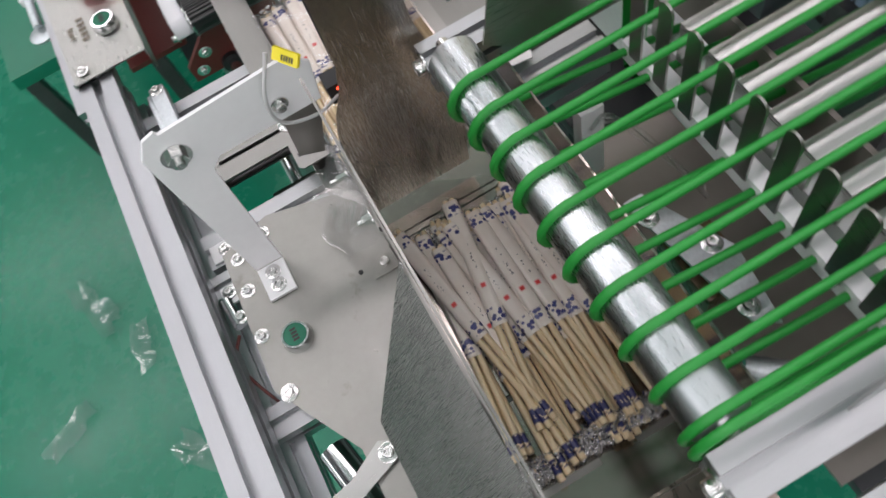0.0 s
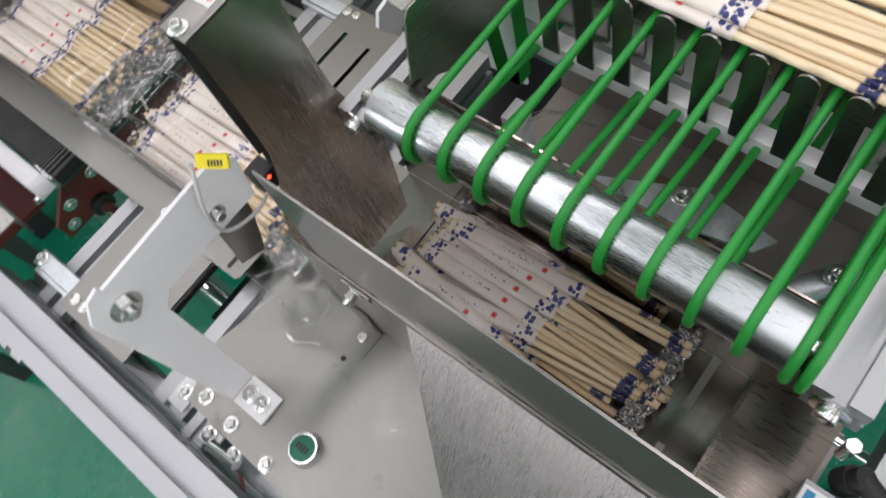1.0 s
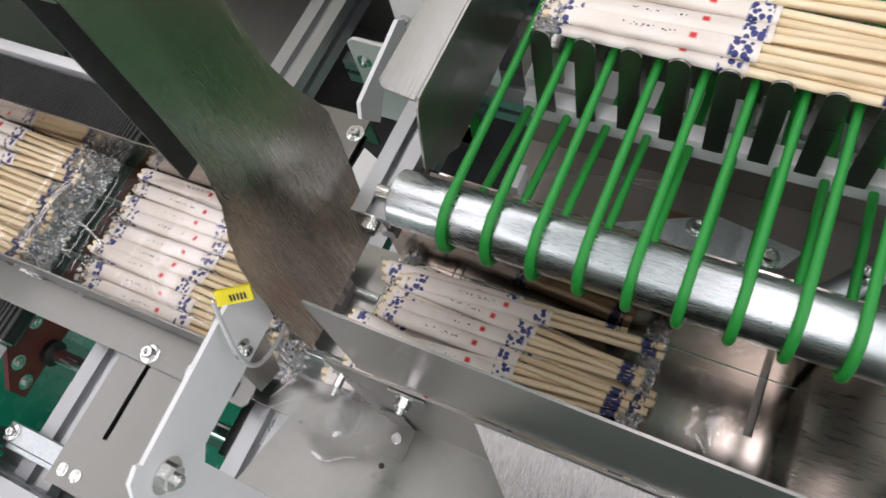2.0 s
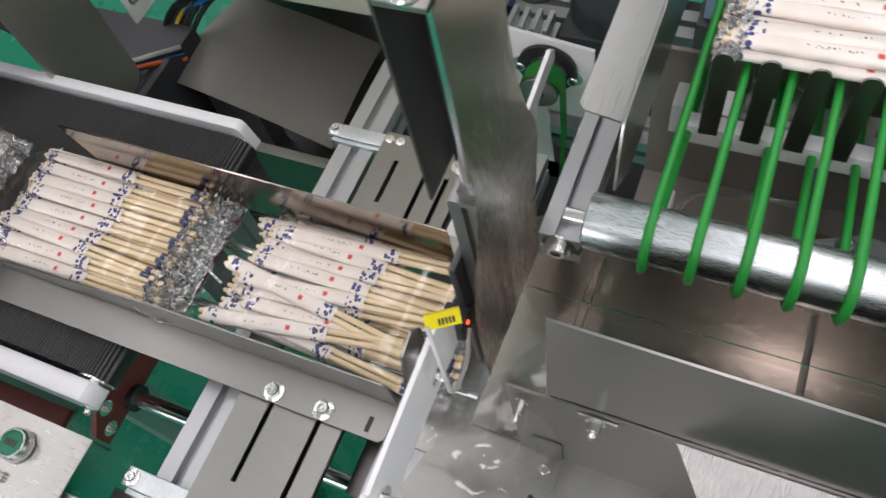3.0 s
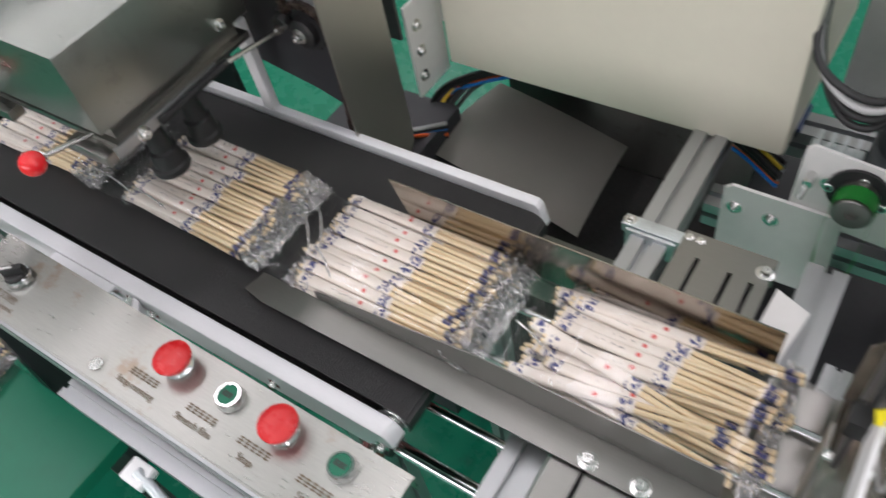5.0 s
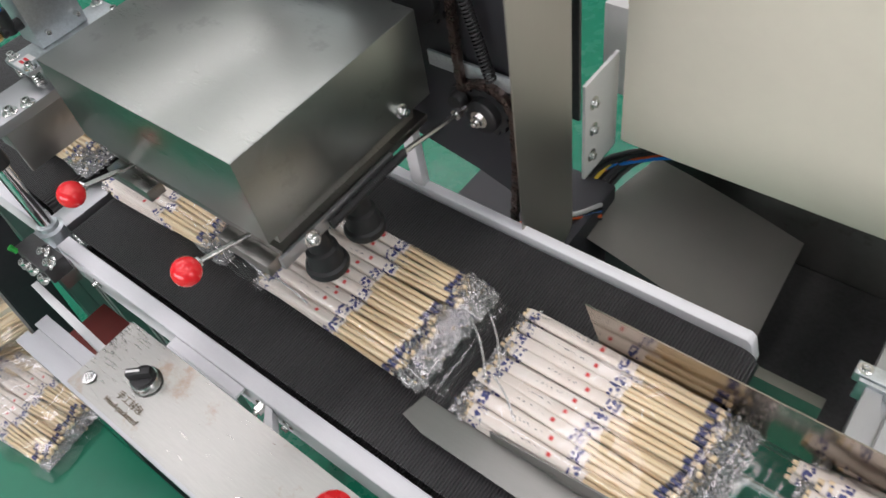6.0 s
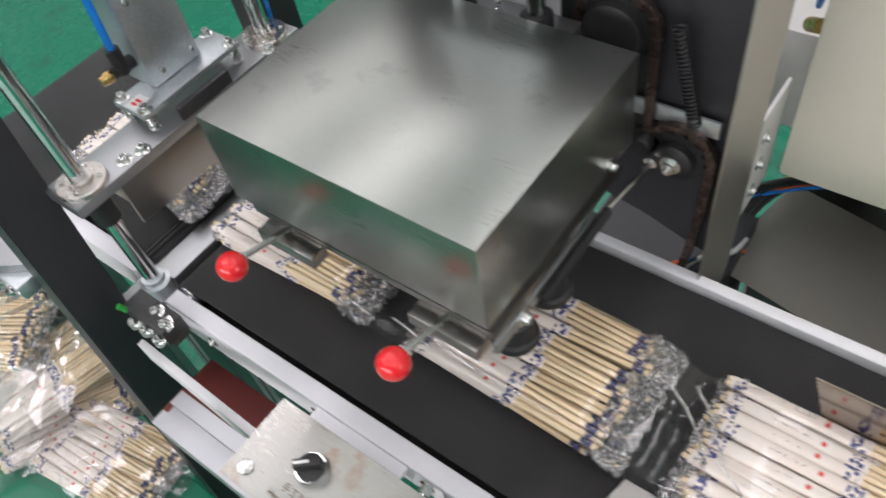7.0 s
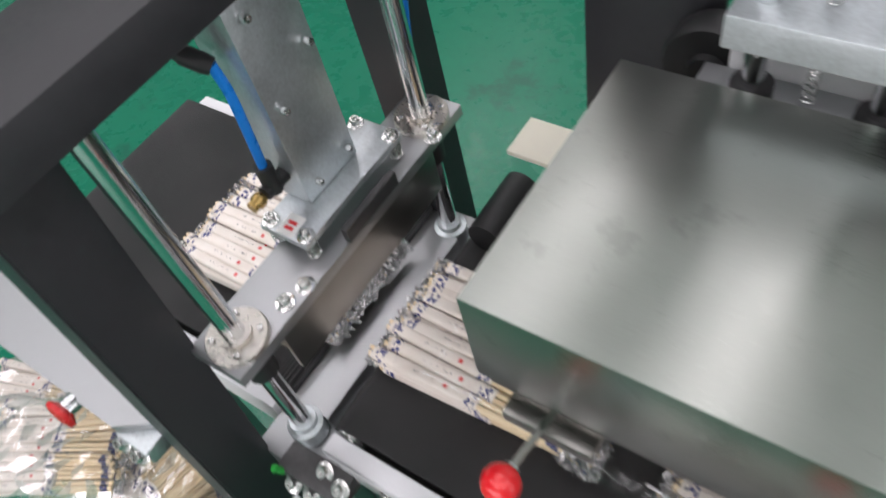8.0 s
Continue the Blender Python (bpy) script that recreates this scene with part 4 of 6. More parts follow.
tube(bm, smooth_path([(0.27, 0.2, 0.93), (0.28, 0.21, 0.955), (0.31, 0.22, 0.95), (0.36, 0.235, 0.94)]), 0.002, 8)
tube(bm, smooth_path([(0.265, 0.205, 0.93), (0.285, 0.22, 0.945), (0.32, 0.23, 0.94), (0.365, 0.235, 0.935)]), 0.002, 8)
part("clear_hose", bm, FILM, mc, "clear plastic air hose")
bm = bm_new()
box(bm, 0.255, 0.268, 0.195, 0.215, 0.86, 0.95, 0.001)
part("hose_post", bm, WHITE, mc)
comb = thing("stop_comb", "row of rounded dark steel stop fingers", "comb")
for k in range(9):
    x = 0.2795 + 0.0268 * k
    bm = bm_new()
    o = [(x - 0.0062, 1.0)] + [(x + 0.0062 * math.cos(a), 1.0695 + 0.0062 * math.sin(a)) for a in [math.pi - math.pi * j / 8 for j in range(9)]] + [(x + 0.0062, 1.0)]
    slab(bm, o, "y", 0.2305, 0.2322)
    part("finger", bm, STEEL, comb)
bm = bm_new()
box(bm, 0.262, 0.515, 0.2325, 0.245, 0.985, 1.003, 0.001)
part("comb_bar", bm, WHITE, comb)

# ---- chopstick packs ----
L = 0.205


def sleeve_mesh():
    """A flattened paper sleeve round two sticks, with rounded edges and a pinched closed end."""
    bm = bm_new()
    prof = [(-0.0071, 0.0), (-0.0055, 0.0029), (-0.0022, 0.0033), (0.0022, 0.0033), (0.0055, 0.0029), (0.0071, 0.0), (0.0055, -0.0029), (-0.0055, -0.0029)]
    rings = []
    for x, w, h in ((0.004, 0.95, 0.8), (0.012, 1.0, 0.95), (0.045, 1.02, 1.0), (0.085, 0.98, 1.02), (0.118, 0.99, 1.0), (0.1215, 1.0, 1.0)):
        rings.append([bm.verts.new((x, y * w, z * h)) for y, z in prof])
    for p, q in zip(rings, rings[1:]):
        for k in range(8):
            bm.faces.new((p[k], p[(k + 1) % 8], q[(k + 1) % 8], q[k]))
    return finish(bm, "paper_sleeve", SLEEVE, 70)


def stick_mesh(dy):
    bm = bm_new()
    rings = []
    for x, r in ((0.0, 0.0019), (0.001, 0.0023), (0.12, 0.0027), (L - 0.001, 0.003), (L, 0.0026)):
        rings.append([bm.verts.new((x, dy * (1 + (x / L) * 0.12) + r * math.cos(a), r * math.sin(a))) for a in [2 * math.pi * j / 8 for j in range(8)]])
    for p, q in zip(rings, rings[1:]):
        for k in range(8):
            bm.faces.new((p[k], p[(k + 1) % 8], q[(k + 1) % 8], q[k]))
    bm.faces.new(rings[0][::-1])
    bm.faces.new(rings[-1])
    return finish(bm, "chopstick", STICK, 50)


SLEEVE_ME, STICKS_ME = sleeve_mesh(), (stick_mesh(-0.0029), stick_mesh(0.0029))


def crumple_mesh(seed, sx, sy, sz, nx, ny):
    """A crushed double layer of film, sharp-folded and uneven at its outline."""
    rnd = random.Random(seed)
    bm = bm_new()
    for layer in range(2):
        g = []
        for i in range(nx + 1):
            row = []
            for j in range(ny + 1):
                u, v = i / nx, j / ny
                edge = 1.0 if layer == 0 else 0.55
                z = sz * (0.25 + 0.75 * rnd.random()) * edge * (1 - 0.55 * u)
                row.append(bm.verts.new((u * sx * (0.8 + 0.35 * rnd.random()) + rnd.uniform(-1, 1) * 0.002, (v - 0.5) * sy + rnd.uniform(-1, 1) * 0.003, z)))
            g.append(row)
        for i in range(nx):
            for j in range(ny):
                q = (g[i][j], g[i + 1][j], g[i + 1][j + 1], g[i][j + 1])
                if rnd.random() < 0.5:
                    bm.faces.new((q[0], q[1], q[2]))
                    bm.faces.new((q[0], q[2], q[3]))
                else:
                    bm.faces.new((q[0], q[1], q[3]))
                    bm.faces.new((q[1], q[2], q[3]))
    # opaque lobes between the stick ends, coloured as the crushed film's glints and reflections
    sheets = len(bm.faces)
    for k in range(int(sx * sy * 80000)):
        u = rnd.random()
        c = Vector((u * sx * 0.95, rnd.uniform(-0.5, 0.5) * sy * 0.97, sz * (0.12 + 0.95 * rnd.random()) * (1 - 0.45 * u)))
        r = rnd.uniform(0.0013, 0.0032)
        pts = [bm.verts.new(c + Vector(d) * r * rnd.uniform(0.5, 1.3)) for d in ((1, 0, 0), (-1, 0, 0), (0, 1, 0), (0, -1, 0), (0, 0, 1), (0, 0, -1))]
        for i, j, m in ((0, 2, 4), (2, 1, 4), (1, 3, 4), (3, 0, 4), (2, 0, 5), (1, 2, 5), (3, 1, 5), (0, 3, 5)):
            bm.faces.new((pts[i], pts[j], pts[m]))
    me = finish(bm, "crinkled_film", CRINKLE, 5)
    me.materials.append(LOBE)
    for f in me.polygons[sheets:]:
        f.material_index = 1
    return me


CR_END = [crumple_mesh(k, 0.033, 0.134, 0.030, 15, 46) for k in range(3)]
CR_START = [crumple_mesh(10 + k, 0.019, 0.132, 0.026, 9, 46) for k in range(3)]


def wrapper_mesh(seed):
    """Thin film laid over a pack, with folds."""
    rnd = random.Random(seed)
    bm = bm_new()
    nx, ny = 18, 14
    g = []
    for i in range(nx + 1):
        row = []
        for j in range(ny + 1):
            x, y = -0.015 + i / nx * 0.245, (j / ny - 0.5) * 0.139
            e = max(0.0, abs(j / ny - 0.5) * 2 - 0.86) / 0.14
            z = 0.0425 + 0.0016 * noise.noise((x * 45 + seed, y * 45, 0)) - 0.036 * e ** 2
            row.append(bm.verts.new((x, y, z)))
        g.append(row)
    for p, q in zip(g, g[1:]):
        for j in range(ny):
            bm.faces.new((p[j], p[j + 1], q[j + 1], q[j]))
    return finish(bm, "film_wrap", FILM, 80)


def chopstick_pack(x_right, y_mid, z, seed, label, name="chopstick_pack", mess=0.0, rows=((0, 10), (1, 10), (2, 9)), crinkle=True, width=0.126, group="chopstick packs", wrap=False):
    """Rows of sleeved chopstick pairs; the thing's origin is at the closed ends, under the pack's middle line."""
    rnd = random.Random(seed)
    t = thing(name, label, "chopsticks", (x_right - L, y_mid, z), group)
    for lvl, n in rows:
        for k in range(n):
            y = (k - (n - 1) / 2) * (width / max(n, 9)) * (1 if n > 9 else 1.0) + rnd.uniform(-1, 1) * 0.0006
            yaw = rnd.uniform(-1, 1) * (1.2 + 5.5 * mess)
            reach = rnd.uniform(-1, 1) * (0.005 + 0.010 * mess)
            zz = 0.0035 + lvl * (0.0072 + 0.0016 * mess) + rnd.uniform(0, 1) * (0.0016 + 0.004 * mess)
            # turn about the middle of the packet
            m = pose(0, y + rnd.uniform(-1, 1) * 0.0012, zz, rnd.uniform(-14, 14), rnd.uniform(-1, 1) * (0.2 + 0.8 * mess), yaw)
            m = Matrix.Translation((reach + 0.1, 0, 0)) @ m @ Matrix.Translation((-0.1, 0, 0))
            s = new("paper_sleeve", SLEEVE_ME)
            s.parent, s.matrix_local = t, m
            for me in STICKS_ME:
                c = new("chopstick", me)
                c.parent = s
                c.location = (rnd.uniform(-0.0015, 0.0015), 0, 0)
    if crinkle:
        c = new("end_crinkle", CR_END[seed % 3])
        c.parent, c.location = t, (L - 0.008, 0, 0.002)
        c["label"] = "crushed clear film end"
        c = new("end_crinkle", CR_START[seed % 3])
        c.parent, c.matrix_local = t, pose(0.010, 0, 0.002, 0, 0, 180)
    else:
        for k in range(3):
            c = new("end_crinkle", CR_START[(seed + k) % 3])
            wide = (max(n for lvl, n in rows) + 0.6) * width / 9 / 0.13
            c.parent, c.matrix_local = t, pose(L - 0.004 if k < 2 else 0.010, 0, 0.003 + 0.008 * (k % 2), 0, 0, 0 if k < 2 else 180) @ Matrix.Diagonal((0.8, min(1.0, wide), 0.6, 1))
    if wrap:
        w = new("film_wrap", wrapper_mesh(seed))
        w.parent = t
        w["label"] = "clear film wrap"
    return t


PZ, PITCH, FRONT = BZ + 0.004, 0.276, 0.118
packs = []
for k in range(4):
    packs.append(chopstick_pack(FRONT - PITCH * k - (0.011 if k > 1 else 0), 0.0885, PZ, 21 + k, "neat film-wrapped pack of paper-sleeved bamboo chopsticks on the belt", mess=0.30 if k == 0 else 0.22))
# packs waiting on the green cords
feed = [chopstick_pack(0.482 + 0.004 * k, yy, 1.0595, 41 + k, "film-wrapped chopstick packets lying on the green cords", mess=0.2, rows=((0, n), (1, n - 1)), crinkle=False, width=0.062 * 9 / 5 if n < 6 else 0.115, wrap=False)
        for k, (yy, n) in enumerate(((0.270, 5), (0.356, 5), (0.47, 9)))]

# the film web that runs over all the packs
def film_web(name, x0, x1, y0, y1, z0, rise, seed, label):
    bm = bm_new()
    nx, ny = 60, 18
    g = []
    for i in range(nx + 1):
        row = []
        for j in range(ny + 1):
            x, v = x0 + (x1 - x0) * i / nx, j / ny
            y = y0 + (y1 - y0) * v
            sag = math.exp(-((((x - FRONT + PITCH) % PITCH) - 0.05) / 0.035) ** 2)
            e = max(0.0, abs(v - 0.5) * 2 - 0.8) / 0.2
            z = z0 + rise * (1 - 0.55 * sag) * (1 - e ** 2) + 0.002 * noise.noise((x * 30, y * 30, seed))
            row.append(bm.verts.new((x, y, z)))
        g.append(row)
    for p, q in zip(g, g[1:]):
        for j in range(ny):
            bm.faces.new((p[j], p[j + 1], q[j + 1], q[j]))
    return solid(name, bm, FILM, label, "film", sharp=80)


film_web("film_web", -0.90, 0.16, 0.019, 0.1515, BZ + 0.006, 0.043, 3, "clear stretch film running over the wrapped packs")
# thin milky tubes laid on the web as the highlights along its folds
for fx, fy, dx, dy in ((-0.40, 0.10, 0.05, -0.045), (-0.385, 0.112, 0.045, -0.05), (-0.60, 0.03, 0.05, -0.004), (-0.11, 0.075, 0.035, -0.012), (-0.655, 0.03, 0.05, -0.006), (-0.345, 0.06, 0.04, -0.025)):
    bm = bm_new()
    tube(bm, smooth_path([(fx, fy, BZ + 0.0495), (fx + dx * 0.5, fy + dy * 0.4, BZ + 0.049), (fx + dx, fy + dy, BZ + 0.046)]), 0.0012, 6)
    solid("fold_glint", bm, CRINKLE, "thin milky thread shaped as a highlight along a stretch film fold", "film", "film folds")
# slack film hanging in the chute
bm = bm_new()
g = []
for i in range(25):
    row = []
    for j in range(11):
        x = 0.13 + 0.33 * i / 24
        v = j / 10
        y = 0.024 - 0.05 * (1 - v) * max(0, 1 - i / 6) + 0.0
        y = (0.036 + 0.112 * v) if i > 5 else y * (1 - i / 6) + (0.036 + 0.112 * v) * i / 6
        z = 0.8475 + 0.0035 * abs(noise.noise((x * 25, v * 4, 5))) + (0.02 * (1 - i / 8) if i < 8 else 0)
        row.append(bm.verts.new((x, y, z)))
    g.append(row)
for p, q in zip(g, g[1:]):
    for j in range(10):
        bm.faces.new((p[j], p[j + 1], q[j + 1], q[j]))
solid("loose_film", bm, FILM, "wrinkled clear film lying in the chute", "film", sharp=80)

# film drawn over the fence beside the gate
bm = bm_new()
g = []
for i in range(15):
    row = []
    for j in range(19):
        u, v = i / 14, j / 18
        x = 0.152 + 0.075 * u + 0.012 * math.sin(5 * v)
        y = 0.034 - 0.05 * v - 0.006 * math.sin(9 * u + 3 * v)
        z = 0.955 - 0.11 * v ** 0.8 + 0.006 * noise.noise((u * 4, v * 5, 2.0)) - 0.02 * u * (1 - v)
        row.append(bm.verts.new((x, y, z)))
    g.append(row)
for p, q in zip(g, g[1:]):
    for j in range(18):
        bm.faces.new((p[j], p[j + 1], q[j + 1], q[j]))
solid("film_drape", bm, BAGFILM, "clear film edge drawn over the fence beside the gate", "film", sharp=80)

# ---- control panel ----
pn = thing("control_panel", "long bare steel control panel with stop and start buttons", "control panel")
px0, px1, py0, py1 = -0.685, -0.117, -0.172, -0.092


def pzat(x):
    return 0.868 + 0.024 * (-0.104 - x) / 0.581


bm = bm_new()
vs = []
for x in (px0, px1):
    vs.append([bm.verts.new((x, py0, pzat(x) - 0.0)), bm.verts.new((x, py1, pzat(x)))])
bm.faces.new((vs[0][0], vs[1][0], vs[1][1], vs[0][1]))
for y in (py0, py1):
    a = [bm.verts.new((x, y, pzat(x) - 0.0)) for x in (px0, px1)] + [bm.verts.new((x, y, pzat(x) - 0.028)) for x in (px1, px0)]
    bm.faces.new(a)
bmesh.ops.remove_doubles(bm, verts=bm.verts[:], dist=1e-5)
bmesh.ops.solidify(bm, geom=bm.faces[:], thickness=0.0018)
part("face_plate", bm, surface("panel_steel", (0.40, 0.40, 0.375), 0.30, 1.0, 0.10, 9, (1, 10, 10), 0.03, wear=0.10, wear_col=(0.36, 0.30, 0.24), rough_spread=0.12), pn)


def stop_button(x, y):
    z = pzat(x) + 0.0012
    bm = bm_new()
    lathe(bm, (x, y, z), (0, 0, 1), [(0, 0.0145), (0.002, 0.0148), (0.004, 0.0125), (0.011, 0.0115), (0.011, 0.010)], 28)
    ring = part("button_ring", bm, CHROME, pn, "bright chrome collar")
    bm = bm_new()
    lathe(bm, (x, y, z + 0.0095), (0, 0, 1), [(0, 0.013), (0.002, 0.0172), (0.006, 0.019), (0.009, 0.019), (0.0115, 0.016), (0.0125, 0.009), (0.0127, 0.002)], 36)
    part("mushroom_cap", bm, RED, ring, "red mushroom stop button")


for x in (-0.377, -0.242):
    stop_button(x, -0.118)
for x in (-0.307, -0.174):
    push_button(pn, (x, -0.118, pzat(x) + 0.001), 0.0125, 0.010)
sx = -0.616
bm = bm_new()
lathe(bm, (sx, -0.128, pzat(sx) + 0.001), (0, 0, 1), [(0, 0.0155), (0.003, 0.0155), (0.008, 0.0135), (0.008, 0.011)], 28)
rg = part("selector_ring", bm, CHROME, pn, "bright chrome selector collar")
bm = bm_new()
lathe(bm, (sx, -0.128, pzat(sx) + 0.007), (0, 0, 1), [(0, 0.0125), (0.005, 0.012), (0.0055, 0.011)], 26)
box(bm, -0.012, 0.012, -0.0038, 0.0038, 0.004, 0.015, 0.001, pose(sx, -0.128, pzat(sx) + 0.007, 0, 0, 40))
part("selector_knob", bm, RUBBER, rg, "black rotary selector knob")
bm = bm_new()
box(bm, -0.011, 0.002, -0.0012, 0.0012, 0.0152, 0.0156, 0, pose(sx, -0.128, pzat(sx) + 0.007, 0, 0, 40))
part("pointer", bm, PAPER, rg)
for x, t1 in ((-0.400, "Stop running"), (-0.322, "Stretch film"), (-0.256, "Stop"), (-0.186, "Start")):
    tilt = math.degrees(math.atan2(0.024, 0.581))
    words(t1, ETCH, pn, pose(x, -0.1565, pzat(x) + 0.0012, 0, tilt, 0), 0.0098)
    bm = bm_new()
    for k in range(5):
        for j in range(3):
            ox = x + (k - 2) * 0.0078
            box(bm, ox - 0.0031 + 0.0005 * ((k + j) % 3), ox + 0.0031, -0.147 + j * 0.0028, -0.1458 + j * 0.0028, pzat(ox) + 0.0009, pzat(ox) + 0.0012)
        box(bm, ox - 0.0005, ox + 0.0005, -0.1475, -0.1395, pzat(ox) + 0.001, pzat(ox) + 0.00125)
    part("printed_marks", bm, ETCH, pn)
words("Hand-packeted", ETCH, pn, pose(-0.613, -0.162, pzat(-0.613) + 0.0012, 0, 2.3, 0), 0.0078)
words("手工封包", ETCH, pn, pose(-0.612, -0.152, pzat(-0.612) + 0.0012, 0, 2.3, 0), 0.009)
for x, y in ((-0.668, -0.158), (-0.455, -0.158), (-0.13, -0.160)):
    bolt(pn, (x, y, pzat(x) + 0.001), (0, 0, 1), 0.004, 0.003, "panel_screw")
bm = bm_new()
extrusion(bm, "x", -0.775, -0.125, -0.158, 0.845, 0.019)
for v in bm.verts:
    v.co.z += 0.024 * (-0.104 - v.co.x) / 0.581
solid("panel_rail", bm, ALU_X, "silver slotted aluminium rail under the control panel", "rail")
bm = bm_new()
extrusion(bm, "x", -0.52, -0.125, -0.185, 0.815, 0.012)
solid("panel_rail", bm, ALU_X, "thin aluminium rail in front of the control panel", "rail")
hd = thing("swing_bolt", "zinc swing bolt in a white lug below the panel", "bolt")
bm = bm_new()
box(bm, -0.40, -0.37, -0.225, -0.20, 0.80, 0.812, 0.003)
part("lug", bm, WHITE, hd)
bm = bm_new()
rod(bm, (-0.385, -0.212, 0.812), (-0.34, -0.22, 0.79), 0.006, 14)
lathe(bm, (-0.335, -0.222, 0.78), (0, 0, 1), [(0, 0.016), (0.003, 0.016), (0.005, 0.01)], 20)
part("shank", bm, ZINC, hd)

# rail supports between belt rail and panel
st = thing("rail_strut", "slanting silver flat bar beside the belt", "strut")
bm = bm_new()
AX = (Vector((-0.680, -0.130, 0.872)) - Vector((-0.9415, -0.112, 0.797)))
TURN = Matrix.Translation((-0.9415, -0.112, 0.797)) @ AX.to_track_quat("X", "Z").to_matrix().to_4x4()
box(bm, 0.0, AX.length, -0.0045, 0.0045, -0.03, 0.0, 0.001, TURN)
part("flat_bar", bm, WHITE, st)
bm = bm_new()
box(bm, -0.945, -0.875, -0.102, -0.074, 0.83, 0.855, 0.002)
part("hinge_block", bm, DARK, st, "dark grey steel hinge block")
for p in ((-0.928, -0.104, 0.838), (-0.905, -0.104, 0.842), (-0.885, -0.104, 0.838), (-0.878, -0.09, 0.856), (-0.90, -0.084, 0.856)):
    bolt(st, p, (0, -0.5, 0.8), 0.0052, 0.007)
bm = bm_new()
lathe(bm, (-0.937, -0.102, 0.852), (-0.4, -0.3, 0.8), [(0, 0.0035), (0.006, 0.003), (0.008, 0.004), (0.011, 0.0035)], 12)
part("grease_cap", bm, CORD, st, "small green plastic cap")
bp = thing("rail_bracket", "silver angle bracket bolted to the belt rail", "bracket")
bm = bm_new()
box(bm, -0.69, -0.575, -0.079, -0.0665, 0.822, 0.8255, 0.0005)
box(bm, -0.69, -0.575, -0.081, -0.0792, 0.795, 0.8255, 0.0005)
part("angle", bm, RAILW, bp)
for x in (-0.674, -0.655, -0.60, -0.585):
    bolt(bp, (x, -0.081, 0.812), (0, -1, 0), 0.0052, 0.008)

tb2 = thing("panel_bracket", "white triangular bracket between belt rail and control panel", "bracket")
bm = bm_new()
slab(bm, [(-0.545, -0.067), (-0.535, -0.067), (-0.50, -0.098), (-0.515, -0.10)], "z", 0.80, 0.822)
part("web", bm, WHITE, tb2)
hexbolt(tb2, (-0.553, -0.067, 0.812), (0, -1, 0), 0.006, 0.008)

# ---- sealing head ----
hb = thing("sealing_head", "brushed stainless sealing hood with two red ball levers", "sealing machine")
bm = bm_new()
box(bm, -0.7625, -0.503, -0.0055, 0.205, 1.040, 1.130, 0.0014)
part("hood", bm, HOOD, hb, "brushed stainless hood with smudges")
bm = bm_new()
box(bm, -0.762, -0.507, 0.004, 0.20, 1.010, 1.018, 0.001)
part("base_plate", bm, STEEL, hb)
bm = bm_new()
box(bm, -0.745, -0.515, 0.01, 0.19, 1.0185, 1.0395)
part("heater_block", bm, STEEL, hb)
bm = bm_new()
box(bm, -0.5025, -0.4985, -0.004, 0.14, 1.008, 1.0215, 0.001)
part("side_bar", bm, ALU, hb)
for x in (-0.714, -0.547):
    bm = bm_new()
    rod(bm, (x + 0.004, 0.003, 1.021), (x, -0.05, 1.034), 0.0026, 10)
    lathe(bm, (x + 0.0003, -0.046, 1.0337), (0, -1, 0.08), [(0, 0.005), (0.004, 0.005)], 6)
    lv = part("lever_rod", bm, BOLT, hb, "threaded lever rod")
    bm = bm_new()
    bmesh.ops.create_uvsphere(bm, u_segments=28, v_segments=18, radius=0.0127, matrix=Matrix.Translation((x, -0.0595, 1.0345)))
    part("ball_knob", bm, REDBALL, lv, "glossy red ball knob")
    bm = bm_new()
    box(bm, x - 0.03, x + 0.035, -0.012, 0.006, 0.998, 1.0115, 0.001)
    part("cam_lever", bm, STEEL, hb)
for cx, cyy in ((-0.524, 0.050), (-0.524, 0.104)):
    bm = bm_new()
    lathe(bm, (cx, cyy, 0.938), (0, 0, 1), [(0, 0.0205), (0.003, 0.0215), (0.008, 0.0205), (0.010, 0.0175), (0.028, 0.0155), (0.03, 0.012), (0.078, 0.010)], 28)
    part("press_foot", bm, RUBBER, hb, "black rubber press foot")
bm = bm_new()
coil(bm, (-0.494, 0.05, 1.014), (-0.494, 0.15, 1.016), 0.0036, 0.0009, 46)
part("tension_spring", bm, RUBBER, hb, "black tension spring")
bolt(hb, (-0.4985, 0.03, 1.015), (1, 0, 0), 0.005, 0.006)
bolt(hb, (-0.503, 0.165, 1.05), (1, 0, 0), 0.004, 0.006)
bm = bm_new()
rod(bm, (-0.4975, 0.14, 1.015), (-0.494, 0.24, 1.0), 0.003, 10)
lathe(bm, (-0.4945, 0.225, 1.002), (0, 1, 0), [(0, 0.006), (0.006, 0.006)], 6)
part("tie_rod", bm, BOLT, hb)
for x in (-0.682, -0.605):
    bm = bm_new()
    rod(bm, (x, 0.228, 0.95), (x, 0.228, 1.42), 0.0075, 18)
    gr = part("lift_rod", bm, CHROME, hb, "polished vertical lift rod")
    bm = bm_new()
    lathe(bm, (x, 0.228, 1.105), (0, 0, 1), [(0, 0.014), (0.012, 0.014), (0.013, 0.0125), (0.013, 0.009)], 22)
    part("bushing", bm, RUBBER, gr)
bm = bm_new()
coil(bm, (-0.648, 0.235, 1.10), (-0.648, 0.235, 1.30), 0.0035, 0.0009, 40)
part("lift_spring", bm, BOLT, hb)
bm = bm_new()
box(bm, -0.72, -0.575, 0.207, 0.25, 1.085, 1.105, 0.001)
part("rod_block", bm, ALU, hb)
bm = bm_new()
